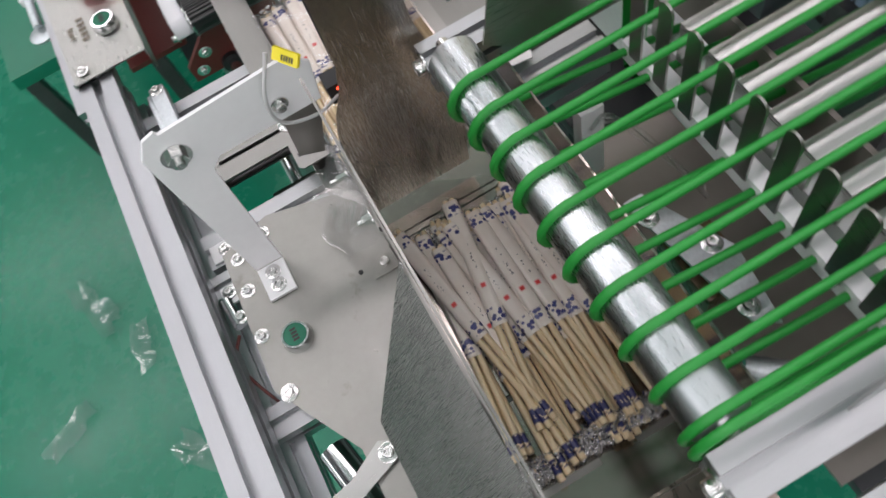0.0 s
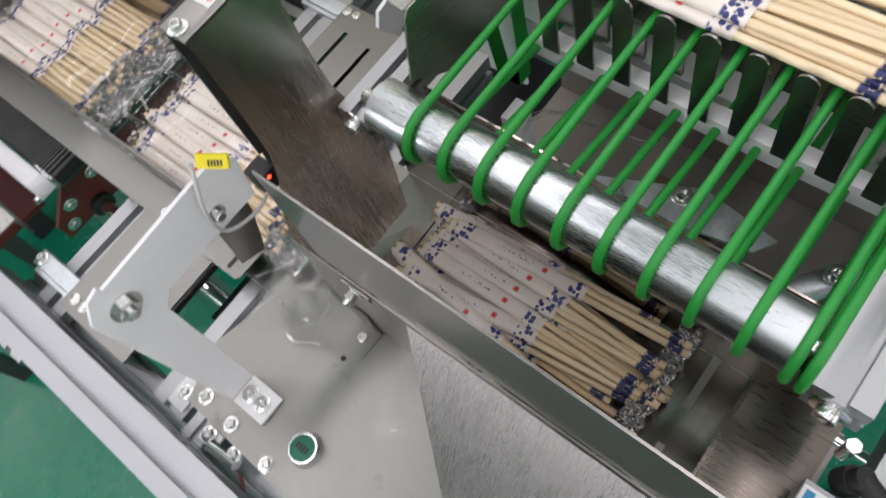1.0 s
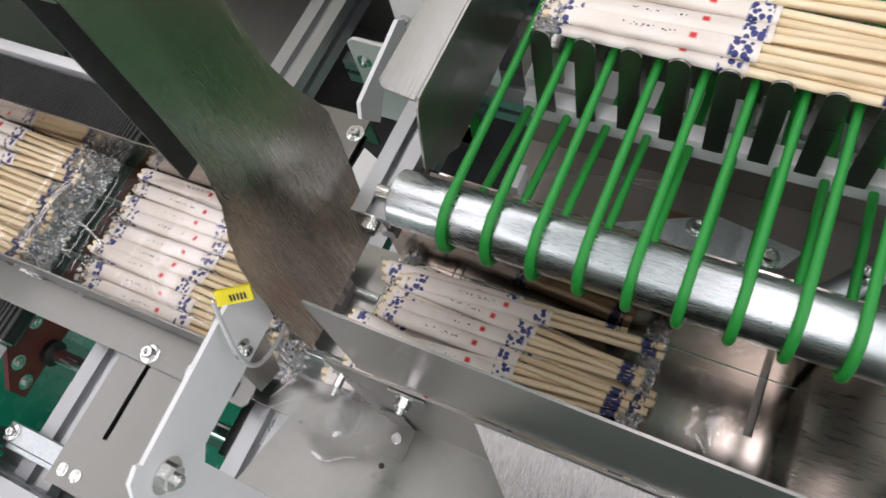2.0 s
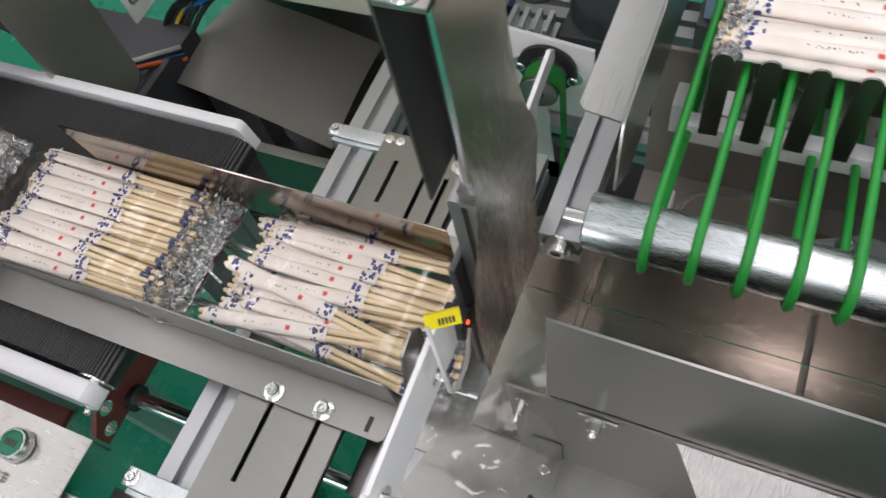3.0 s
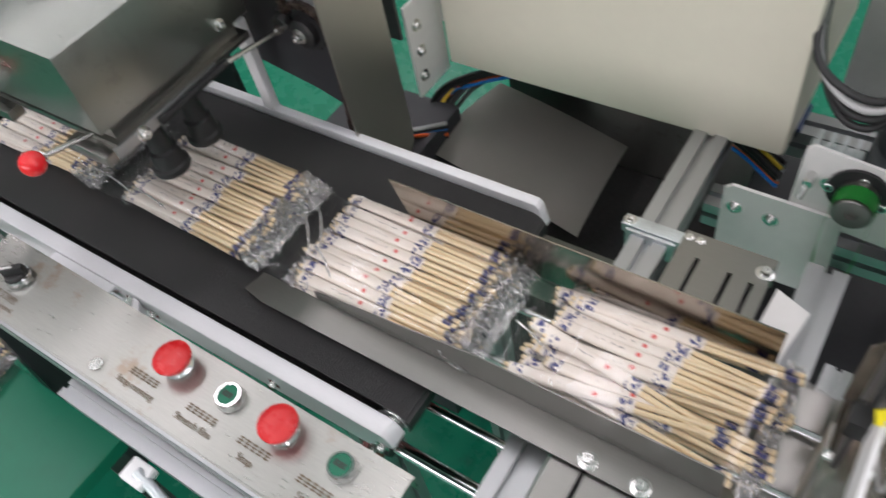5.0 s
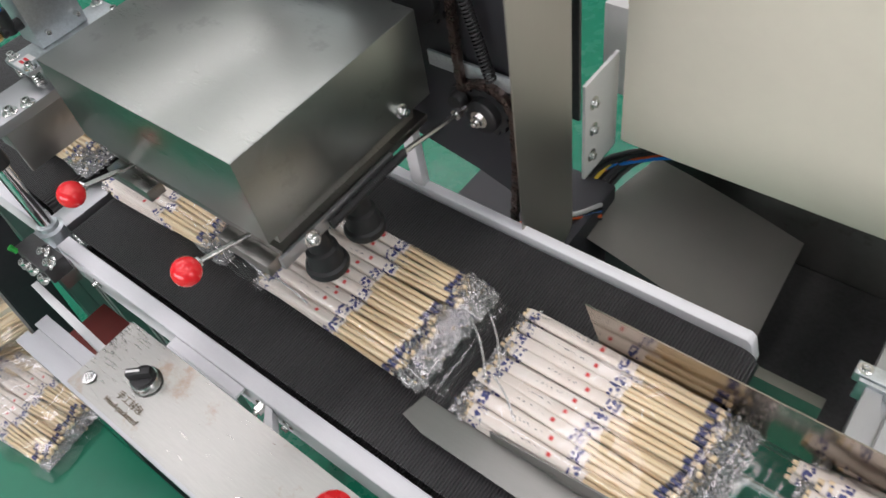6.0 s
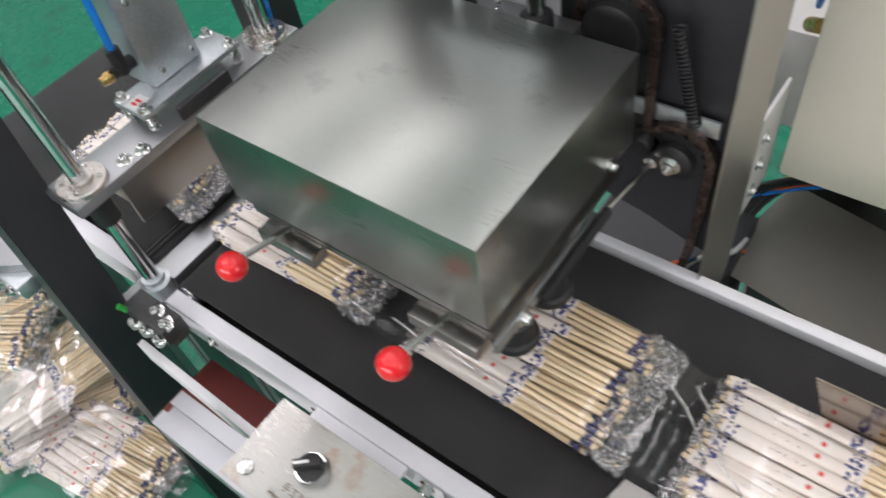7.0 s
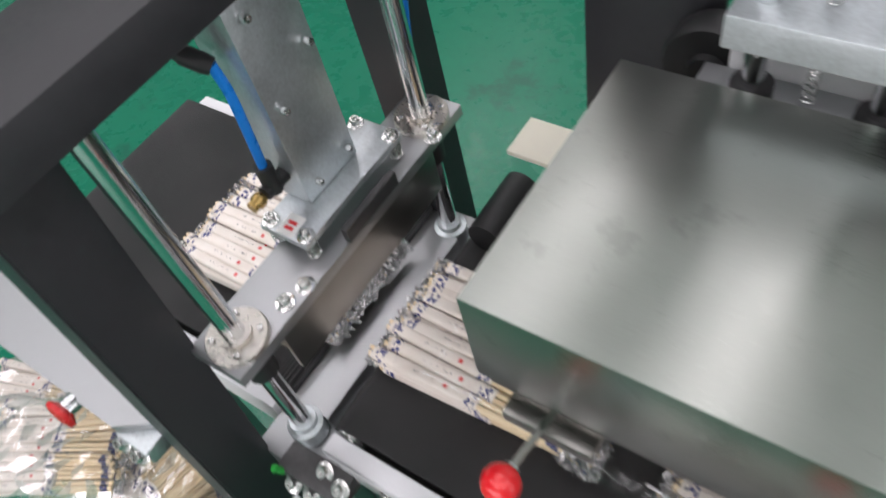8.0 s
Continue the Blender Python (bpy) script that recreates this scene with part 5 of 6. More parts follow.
box(bm, -0.70, -0.575, 0.205, 0.25, 1.158, 1.182, 0.0015)
part("cross_block", bm, ZINC, hb)
bm = bm_new()
box(bm, -0.705, -0.60, 0.252, 0.258, 0.99, 1.36)
part("back_plate", bm, WHITE, hb, "white painted back plate")

# ---- chain drive behind the belt ----
cd = thing("chain_drive", "greasy chain drive with sprockets on a black plate", "chain drive", (0.002, 0.013, 0))
bm = bm_new()
slab(bm, [(-0.64, 1.30), (-0.64, 0.90), (-0.52, 0.875), (-0.446, 0.85), (-0.446, 1.30)], "y", 0.262, 0.27)
part("mount_plate", bm, BLACK, cd)
bm = bm_new()
box(bm, -0.60, -0.448, 0.36, 0.364, 0.90, 1.35)
part("rear_sheet", bm, DARK, cd)


def sprocket(c, r, teeth, hub):
    bm = bm_new()
    o = []
    for k in range(teeth * 2):
        a = math.pi * k / teeth
        q = r * (1.06 if k % 2 else 0.93)
        o.append((c[0] + q * math.cos(a), c[2] + q * math.sin(a)))
    slab(bm, o, "y", c[1] - 0.003, c[1] + 0.003)
    lathe(bm, c, (0, -1, 0), [(0, hub), (0.012, hub), (0.014, hub * 0.85)], 24)
    s = part("sprocket", bm, RUBBER, cd, "black sprocket")
    return s


sprocket((-0.487, 0.250, 0.983), 0.027, 14, 0.019)
sprocket((-0.518, 0.250, 0.99), 0.014, 9, 0.010)
sprocket((-0.552, 0.250, 1.10), 0.032, 15, 0.026)
hexbolt(cd, (-0.487, 0.2355, 0.983), (0, -1, 0), 0.0065, 0.006)


def chain(path):
    pts = [Vector(p) for p in path]
    bm = bm_new()
    d, step = 0.0, 0.0095
    seg = [(a, b2, (b2 - a).length) for a, b2 in zip(pts, pts[1:])]
    k, pos = 0, 0.0
    odd = 0
    while k < len(seg):
        a, b2, ln = seg[k]
        if pos > ln:
            pos -= ln
            k += 1
            continue
        c = a + (b2 - a) * (pos / ln)
        u = (b2 - a).normalized()
        ang = math.degrees(math.atan2(u.z, u.x))
        w = 0.0046 if odd else 0.0034
        box(bm, -0.0058, 0.0058, -w, w, -0.0042, 0.0042, 0.0014, pose(c.x, c.y, c.z, 0, -ang, 0))
        pos += step
        odd = 1 - odd
    return part("chain", bm, GREASE, cd, "greasy brown roller chain")


def arc(c, r, a0, a1, n):
    return [(c[0] + r * math.cos(math.radians(a0 + (a1 - a0) * k / n)), c[1], c[2] + r * math.sin(math.radians(a0 + (a1 - a0) * k / n))) for k in range(n + 1)]


chain(arc((-0.552, 0.250, 1.10), 0.036, 190, -10, 12) + [(-0.5175, 0.250, 1.05), (-0.517, 0.250, 1.0)] + arc((-0.487, 0.250, 0.983), 0.032, 190, -5, 12) + [(-0.456, 0.250, 0.93), (-0.462, 0.250, 0.86), (-0.47, 0.250, 0.80)])
bm = bm_new()
coil(bm, (-0.497, 0.244, 1.12), (-0.474, 0.244, 1.03), 0.0052, 0.0012, 24)
part("tension_spring", bm, RUBBER, cd, "black tension spring")
bm = bm_new()
box(bm, -0.56, -0.455, 0.2535, 0.257, 1.012, 1.03, 0.001, None)
part("tension_arm", bm, ZINC, cd)
bm = bm_new()
slab(bm, [(0.244, 1.42), (0.244, 0.74), (0.325, 0.74), (0.337, 0.744), (0.344, 0.753), (0.346, 0.765), (0.346, 1.42)], "x", -0.4400, -0.4385)
solid("upright_sheet", bm, UPRIGHT, "tall bent stainless upright sheet behind the belt", "panel")
bm = bm_new()
box(bm, -0.452, -0.448, 0.39, 0.465, 0.79, 0.935)
pz = solid("grey_bracket", bm, WHEEL, "pale grey bracket plate behind the upright sheet", "bracket")
for p in ((-0.448, 0.405, 0.82), (-0.448, 0.408, 0.86), (-0.448, 0.408, 0.90)):
    bolt(pz, p, (1, 0, 0), 0.005, 0.005)

# ---- electrical cabinet and what lies round it ----
cb = thing("electrical_cabinet", "large cream enamelled electrical cabinet", "cabinet")
bm = bm_new()
box(bm, -0.433, 0.026, 0.447, 0.75, 0.815, 1.55, 0.006)
part("case", bm, CREAM, cb)
bm = bm_new()
box(bm, -0.38, -0.04, 0.66, 0.74, 0.0, 0.8145, 0.004)
part("pedestal", bm, DARK, cb)
bm = bm_new()
box(bm, 0.0, 0.03, 0.50, 0.55, 0.80, 0.8145, 0.002)
part("blue_gland", bm, surface("navy_plastic", (0.02, 0.04, 0.12), 0.4), cb)
bm = bm_new()
g = []
for i in range(13):
    row = []
    for j in range(13):
        u, v = i / 12, j / 12
        x = -0.460 + 0.262 * u + 0.03 * v * (1 - u) - 0.01 * v * u
        y = 0.385 + 0.178 * v - 0.016 * u * (1 - v)
        z = 0.69 - 0.055 * u + 0.006 * math.sin(math.pi * v) + 0.004 * math.sin(math.pi * u)
        row.append(bm.verts.new((x, y, z)))
    g.append(row)
for p, q in zip(g, g[1:]):
    for j in range(12):
        bm.faces.new((p[j], p[j + 1], q[j + 1], q[j]))
bmesh.ops.solidify(bm, geom=bm.faces[:], thickness=0.0012)
tr = solid("drip_sheet", bm, surface("dull_sheet", (0.44, 0.42, 0.385), 0.52, 0.4, 0.06, 6, (1, 1, 1), 0.02), "slightly bowed stainless cover sheet under the cabinet", "sheet", sharp=60)
bm = bm_new()
box(bm, -0.42, -0.34, 0.50, 0.54, 0.0, 0.664)
box(bm, -0.42, -0.34, 0.40, 0.43, 0.0, 0.664)
solid("sheet_stand", bm, DARK, "dark steel stand under the cover sheet", "stand")
bm = bm_new()
box(bm, -0.30, -0.10, 0.33, 0.345, 0.50, 0.648)
solid("lower_sheet", bm, STEEL, "dull stainless sheet below the belt level", "sheet")
rnd = random.Random(7)
for k in range(16):
    off = rnd.uniform(-1, 1) * 0.02
    hgt = rnd.uniform(-1, 1) * 0.012
    mat = (RUBBER, RUBBER, GREYC, RUBBER, WIREY, RUBBER, GREYC, RUBBER, WIRER, RUBBER, RUBBER, BLUE, RUBBER, RUBBER, RUBBER, RUBBER)[k]
    nm = ("black", "black", "grey", "black", "yellow", "black", "grey", "black", "orange", "black", "black", "blue", "black", "black", "black", "black")[k]
    bm = bm_new()
    tube(bm, smooth_path([(-0.47 + off, 0.37, 0.60 + hgt), (-0.475 + off, 0.43, 0.68 + hgt), (-0.44 + off, 0.50 + off, 0.74 + hgt), (-0.30, 0.572 + off, 0.765 + hgt), (-0.15, 0.568 + off, 0.745 + hgt), (-0.05, 0.55 + off, 0.735 + hgt), (0.02, 0.52 + off, 0.72 + hgt)]), rnd.uniform(0.0025, 0.005), 8)
    solid("cable", bm, mat, f"{nm} insulated cable in a loose bundle under the cabinet", "cable", "cabinet cables")
for k in range(6):
    bm = bm_new()
    o = rnd.uniform(-1, 1) * 0.02
    mat = (BLUE, RUBBER, GREYC, BLUE, WIRER, RUBBER)[k]
    tube(bm, smooth_path([(-0.52 + o, 0.28, 0.72), (-0.49 + o, 0.31 + o, 0.76), (-0.46 + o, 0.36, 0.74 + o), (-0.44, 0.42, 0.70 + o)]), 0.003, 8)
    solid("cable", bm, mat, "thin cable running behind the belt rail", "cable", "rear cables")
vb = thing("valve_manifold", "pale valve manifold with hoses beside the cabinet", "valve")
bm = bm_new()
box(bm, -0.43, -0.34, 0.50, 0.56, 0.96, 1.02, 0.002)
box(bm, -0.50, -0.434, 0.52, 0.60, 0.82, 0.95, 0.002)
part("body", bm, WHEEL, vb)
bm = bm_new()
rod(bm, (-0.455, 0.51, 0.97), (-0.44, 0.49, 0.985), 0.008, 12)
part("fitting", bm, BRASS, vb)
for k in range(5):
    bm = bm_new()
    o = 0.012 * k
    tube(bm, smooth_path([(-0.45 + o * 0.2, 0.50, 1.0 + o), (-0.44, 0.46 + o, 1.06 + o), (-0.45 - o, 0.46, 1.15), (-0.47, 0.48, 1.3)]), 0.0035, 8)
    part("hose", bm, (BLUE, WIRER, BLUE, GREYC, RUBBER)[k], vb)

# ---- motor and belt drive ----
mo = thing("gear_motor", "dark grey gear motor on a cast flange with a round label", "motor")
mx, my = 0.155, 0.475
mo.location = (0, 0, -0.016)
bm = bm_new()
lathe(bm, (mx, my, 0.875), (0, 0, 1), [(0, 0.045), (0.004, 0.046), (0.06, 0.046), (0.145, 0.046), (0.15, 0.044)], 40)
part("housing", bm, MOTOR, mo)
bm = bm_new()
lathe(bm, (mx, my, 1.025), (0, 0, 1), [(0, 0.0455), (0.02, 0.0455), (0.023, 0.042), (0.024, 0.012), (0.02, 0.010)], 40)
part("end_cap", bm, ZINC, mo, "bare metal end cap")
bm = bm_new()
box(bm, mx - 0.048, mx + 0.048, my - 0.048, my + 0.048, 0.845, 0.875, 0.006)
part("gearbox", bm, MOTOR, mo)
bm = bm_new()
n = 10
ring = [[bm.verts.new((mx + 0.0464 * math.cos(a), my + 0.0464 * math.sin(a), z)) for a in [math.radians(195 + 5 * k) for k in range(n)]] for z in (0.92, 0.965)]
for k in range(n - 1):
    bm.faces.new((ring[0][k], ring[0][k + 1], ring[1][k + 1], ring[1][k]))
nl = part("name_plate", bm, PAPER, mo, "white rating plate")
bm = bm_new()
ring = [[bm.verts.new((mx + 0.0467 * math.cos(a), my + 0.0467 * math.sin(a), z)) for a in [math.radians(197 + 5 * k) for k in range(8)]] for z in (0.932, 0.948)]
for k in range(7):
    bm.faces.new((ring[0][k], ring[0][k + 1], ring[1][k + 1], ring[1][k]))
part("name_plate_band", bm, INKB, nl)
bm = bm_new()
box(bm, 0.05, 0.105, 0.42, 0.45, 0.84, 0.87, 0.001)
for k in range(4):
    box(bm, 0.055 + 0.013 * k, 0.06 + 0.013 * k, 0.42, 0.45, 0.871, 0.885)
part("terminal_block", bm, ZINC, mo)
for k in range(4):
    bm = bm_new()
    o = 0.010 * k
    tube(bm, smooth_path([(0.02, 0.50, 1.05 + o), (0.03, 0.44 + o, 0.99 - o * 0.5), (0.07, 0.42, 0.965 - o), (0.11, 0.41, 0.975 - o), (0.12, 0.42, 1.02)]), 0.0042, 10)
    part("cable_loop", bm, RUBBER if k != 1 else GREYC, mo, "black motor cable loop")
dp = thing("drive_bracket", "pale bolted drive plates with a green belt pulley", "bracket")
bm = bm_new()
slab(bm, [(0.052, 0.80), (0.054, 0.896), (0.06, 0.903), (0.158, 0.89), (0.158, 0.79)], "y", 0.385, 0.389)
part("upper_plate", bm, WHEEL, dp)
bm = bm_new()
slab(bm, [(-0.016, 0.68), (-0.016, 0.812), (-0.008, 0.819), (0.11, 0.816), (0.115, 0.68)], "y", 0.379, 0.3835)
part("lower_plate", bm, WHEEL, dp)
for p in ((-0.001, 0.379, 0.787), (0.04, 0.379, 0.785)):
    hexbolt(dp, p, (0, -1, 0), 0.006, 0.004)
for p in ((0.085, 0.385, 0.858), (0.115, 0.385, 0.878), (0.138, 0.385, 0.85)):
    bolt(dp, p, (0, -1, 0), 0.0055, 0.006)
bm = bm_new()
rod(bm, (0.066, 0.385, 0.865), (0.066, 0.368, 0.865), 0.005, 8)
rod(bm, (0.066, 0.372, 0.865), (0.063, 0.36, 0.85), 0.003, 8)
part("toggle", bm, BOLT, dp)
bm = bm_new()
lathe(bm, (0.112, 0.384, 0.86), (0, -1, 0), [(0, 0.030), (0.004, 0.030), (0.004, 0.024)], 30)
part("bore_ring", bm, RUBBER, dp)
bm = bm_new()
lathe(bm, (0.114, 0.38, 0.86), (0, -1, 0), [(0, 0.019), (0.03, 0.019), (0.031, 0.018), (0.031, 0.006), (0.027, 0.005)], 32)
pl = part("pulley", bm, TABLE, dp, "turned steel pulley")
bm = bm_new()
loop = arc((0.114, 0.36, 0.86), 0.0205, 190, -10, 14) + [(0.134, 0.36, 0.78), (0.13, 0.36, 0.72), (0.10, 0.36, 0.72), (0.094, 0.36, 0.78)]
va = [[bm.verts.new((p[0], y, p[2])) for p in loop] for y in (0.352, 0.372)]
for k in range(len(loop)):
    j = (k + 1) % len(loop)
    bm.faces.new((va[0][k], va[0][j], va[1][j], va[1][k]))
bmesh.ops.solidify(bm, geom=bm.faces[:], thickness=0.005)
part("drive_belt", bm, CORD, pl, "flat green drive belt")
bm = bm_new()
extrusion(bm, "x", -0.037, 0.22, 0.40, 0.755, 0.018)
solid("rear_beam", bm, ALU_X, "silver slotted aluminium beam behind the plates", "beam")
bm = bm_new()
extrusion(bm, "x", -0.037, 0.30, 0.52, 0.79, 0.02)
solid("rear_beam", bm, ALU_X, "silver slotted aluminium beam under the motor", "beam")
bm = bm_new()
slab(bm, [(0.185, 1.004), (0.19, 1.016), (0.255, 1.026), (0.262, 1.02), (0.262, 1.01), (0.225, 1.006), (0.2, 0.98)], "x", 0.160, 0.1632)
wl = solid("white_lever", bm, WHITE, "white painted lever plate behind the gate", "lever")
ts = thing("terminal_strip", "pale blue plastic terminal strip on a steel post", "terminal")
TBLUE = surface("pale_blue_plastic", (0.3, 0.45, 0.6), 0.4)
for k in range(6):
    bm = bm_new()
    box(bm, 0.24 + 0.012 * k, 0.249 + 0.012 * k, 0.48, 0.51, 0.86, 0.90, 0.001)
    part("terminal", bm, TBLUE, ts)
bm = bm_new()
box(bm, 0.235, 0.315, 0.47, 0.52, 0.0, 0.8595, 0.001)
part("post", bm, DARK, ts)

# ---- cutter frame ----
COLLAR = surface("nickel_collar", (0.56, 0.53, 0.49), 0.30, 1.0, 0.08, 40, (1, 1, 1), 0.04)
cf = thing("cutter_portal", "black steel portal with polished guide rods", "portal")
for o in ([(-0.060, 1.226), (-0.118, 1.226), (-0.19, 0.0), (-0.138, 0.0)], [(0.222, 1.226), (0.28, 1.226), (0.30, 0.0), (0.245, 0.0)]):
    bm = bm_new()
    slab(bm, o, "x", -1.03, -0.986)
    bmesh.ops.bevel(bm, geom=bm.edges[:], offset=0.002, segments=2, affect="EDGES")
    part("post", bm, BLACK, cf, "black painted square post")
bm = bm_new()
box(bm, -1.03, -0.946, -0.122, 0.284, 1.2265, 1.262, 0.002)
part("beam", bm, BLACK, cf)
for yy in (-0.053, 0.207):
    bm = bm_new()
    rod(bm, (-0.958, yy, 0.835), (-0.958, yy, 1.2265), 0.009, 20)
    part("guide_rod", bm, CHROME, cf, "polished guide rod")
    bm = bm_new()
    lathe(bm, (-0.958, yy, 0.815), (0, 0, 1), [(0, 0.018), (0.02, 0.018), (0.022, 0.013), (0.028, 0.013), (0.028, 0.0092)], 24)
    part("rod_foot", bm, ZINC, cf)
bm = bm_new()
box(bm, -1.0, -0.915, -0.09, 0.24, 0.775, 0.812, 0.001)
box(bm, -0.975, -0.94, -0.04, 0.195, 0.8125, 0.835, 0.002)
part("anvil", bm, ALU, cf, "slotted aluminium cutting anvil")
ct = thing("cutter_carriage", "aluminium cutter bar riding on two guide rods", "cutter")
bm = bm_new()
box(bm, -0.990, -0.933, -0.080, 0.236, 0.985, 0.9975, 0.0008)
part("cross_plate", bm, ALU, ct)
for yy in (-0.053, 0.207):
    bm = bm_new()
    lathe(bm, (-0.958, yy, 0.9976), (0, 0, 1), [(0, 0.026), (0.005, 0.026), (0.006, 0.025), (0.006, 0.0135), (0.010, 0.0135), (0.010, 0.0092)], 32)
    co = part("collar", bm, COLLAR, ct, "flanged bushing")
    for k in range(4):
        a = math.radians(45 + 90 * k)
        bolt(co, (-0.958 + 0.0195 * math.cos(a), yy + 0.0195 * math.sin(a), 1.0036), (0, 0, 1), 0.0026, 0.0012, "screw", False)
    bm = bm_new()
    rod(bm, (-0.958, yy, 0.945), (-0.958, yy, 0.985), 0.0135, 20)
    part("bush_sleeve", bm, RUBBER, ct)
bm = bm_new()
box(bm, -0.945, -0.939, -0.03, 0.19, 0.925, 0.9845, 0.0006)
box(bm, -0.972, -0.9455, -0.03, 0.19, 0.955, 0.9845, 0.001)
part("blade_holder", bm, STEEL, ct)
bm = bm_new()
box(bm, -0.996, -0.946, 0.03, 0.165, 1.017, 1.0235, 0.001)
tp = part("spring_plate", bm, ZINC, ct, "zinc-plated upper plate")
for p in ((-0.9515, 0.038), (-0.990, 0.038), (-0.9515, 0.157), (-0.990, 0.157)):
    bm = bm_new()
    rod(bm, (p[0], p[1], 0.9976), (p[0], p[1], 1.017), 0.0035, 10)
    coil(bm, (p[0], p[1], 0.999), (p[0], p[1], 1.016), 0.0055, 0.001, 5)
    part("spring_post", bm, BOLT, ct)
    bolt(ct, (p[0], p[1], 1.0235), (0, 0, 1), 0.0045, 0.006)
bm = bm_new()
box(bm, -0.9365, -0.93, 0.06, 0.13, 1.0, 1.016, 0.0006)
part("dark_spacer", bm, DARK, ct)
for p in ((-0.94, 0.01), (-0.935, 0.19), (-0.945, -0.01)):
    bolt(ct, (p[0], p[1], 0.9975), (0, 0, 1), 0.005, 0.006)
bm = bm_new()
box(bm, -0.979, -0.962, 0.031, 0.052, 1.0237, 1.024)
sl = part("label", bm, PAPER, ct, "white sticker with red marks")
bm = bm_new()
for k in range(2):
    box(bm, -0.975, -0.966, 0.0365 + 0.0055 * k, 0.040 + 0.0055 * k, 1.0241, 1.0243)
part("label_marks", bm, INKR, sl)
ac = thing("cutter_cylinder", "mottled galvanised cylinder housing with a blue air hose", "cylinder")
bm = bm_new()
box(bm, -1.012, -0.968, 0.066, 0.130, 1.024, 1.2262, 0.002)
part("housing", bm, ZINC, ac)
for yy, zz in ((0.08, 1.04), (0.12, 1.04), (0.078, 1.12), (0.121, 1.15), (0.08, 1.2)):
    bolt(ac, (-0.968, yy, zz), (1, 0, 0), 0.0032, 0.006, "bolt", False)
bm = bm_new()
lathe(bm, (-0.985, 0.066, 1.055), (0, -1, 0), [(0, 0.007), (0.012, 0.007), (0.012, 0.005), (0.018, 0.005), (0.018, 0.0065), (0.024, 0.0065)], 14)
rod(bm, (-0.985, 0.052, 1.05), (-0.985, 0.052, 1.078), 0.0075, 14)
part("elbow", bm, RUBBER, ac)
bm = bm_new()
lathe(bm, (-0.985, 0.04, 1.055), (0, -1, 0), [(0, 0.005), (0.003, 0.0065), (0.008, 0.0065), (0.010, 0.005), (0.014, 0.005)], 12)
part("flow_screw", bm, BRASS, ac)
bm = bm_new()
tube(bm, smooth_path([(-0.985, 0.052, 1.078), (-0.983, 0.053, 1.11), (-0.983, 0.055, 1.15), (-0.987, 0.055, 1.175)]), 0.004, 12)
part("air_hose", bm, BLUE, ac, "bright blue air hose")
bm = bm_new()
lathe(bm, (-0.987, 0.055, 1.173), (-0.5, -0.25, 0.4), [(0, 0.0065), (0.006, 0.0075), (0.02, 0.0075), (0.022, 0.006), (0.03, 0.006)], 14)
part("elbow", bm, RUBBER, ac, "black push-in fitting")
bm = bm_new()
tube(bm, smooth_path([(-0.99, 0.242, 0.95), (-0.985, 0.244, 1.05), (-0.975, 0.25, 1.15), (-0.975, 0.25, 1.19), (-0.975, 0.245, 1.2262)]), 0.0035, 10)
solid("air_hose", bm, BLUE, "bright blue air hose along the rear post", "hose")
bm = bm_new()
rod(bm, (-0.90, 0.19, 0.862), (-0.90, 0.27, 0.862), 0.02, 24)
solid("rear_roller", bm, RUBBER, "black rubber roller behind the belt end", "roller")
bm = bm_new()
box(bm, -0.90, -0.80, 0.25, 0.30, 0.93, 0.936, 0.001)
solid("rear_shelf", bm, CREAM, "pale steel shelf plate behind the hood", "plate")

# ---- outfeed belt ----
oc = thing("outfeed_conveyor", "black outfeed belt beyond the cutter", "conveyor")
bm = bm_new()
belt_loop(bm, -1.42, -1.0, -0.03, 0.235, BZ - 0.004, 0.02)
part("belt", bm, BELT, oc)
for y0, y1 in ((-0.055, -0.034), (0.239, 0.258)):
    bm = bm_new()
    box(bm, -1.40, -1.005, y0, y1, 0.77, 0.822, 0.001)
    part("side_rail", bm, RAILW, oc)
for lx in (-1.35, -1.05):
    for ly in (-0.02, 0.22):
        bm = bm_new()
        extrusion(bm, "z", 0.0, 0.785, lx, ly, 0.02)
        part("leg", bm, ALU, oc)
sg = thing("stop_station", "pale steel stop station with a red button beside the outfeed", "stop station")
bm = bm_new()
slab(bm, [(-1.50, -0.085), (-1.30, -0.088), (-1.06, -0.105), (-1.035, -0.125), (-1.08, -0.155), (-1.50, -0.15)], "z", 0.885, 0.897)
part("plate", bm, ALU, sg)
bm = bm_new()
box(bm, -1.44, -1.40, -0.13, -0.09, 0.0, 0.8845, 0.002)
part("post", bm, BLACK, sg)
bm = bm_new()
lathe(bm, (-1.14, -0.153, 0.89), (0, -1, 0.1), [(0, 0.010), (0.012, 0.010)], 18)
part("button_ring", bm, CHROME, sg)
bm = bm_new()
lathe(bm, (-1.14, -0.165, 0.891), (0, -1, 0.1), [(0, 0.011), (0.004, 0.017), (0.009, 0.016), (0.011, 0.008)], 24)
part("mushroom_cap", bm, RED, sg, "red mushroom stop button")
hn = thing("zinc_clamp", "zinc clamp with two bolts under the stop station", "clamp")
bm = bm_new()
box(bm, -1.085, -1.04, -0.158, -0.128, 0.862, 0.8845, 0.004)
part("block", bm, ZINC, hn)
for p in ((-1.075, -0.158, 0.876), (-1.05, -0.158, 0.876)):
    bolt(hn, p, (0, -0.7, 0.7), 0.006, 0.008)

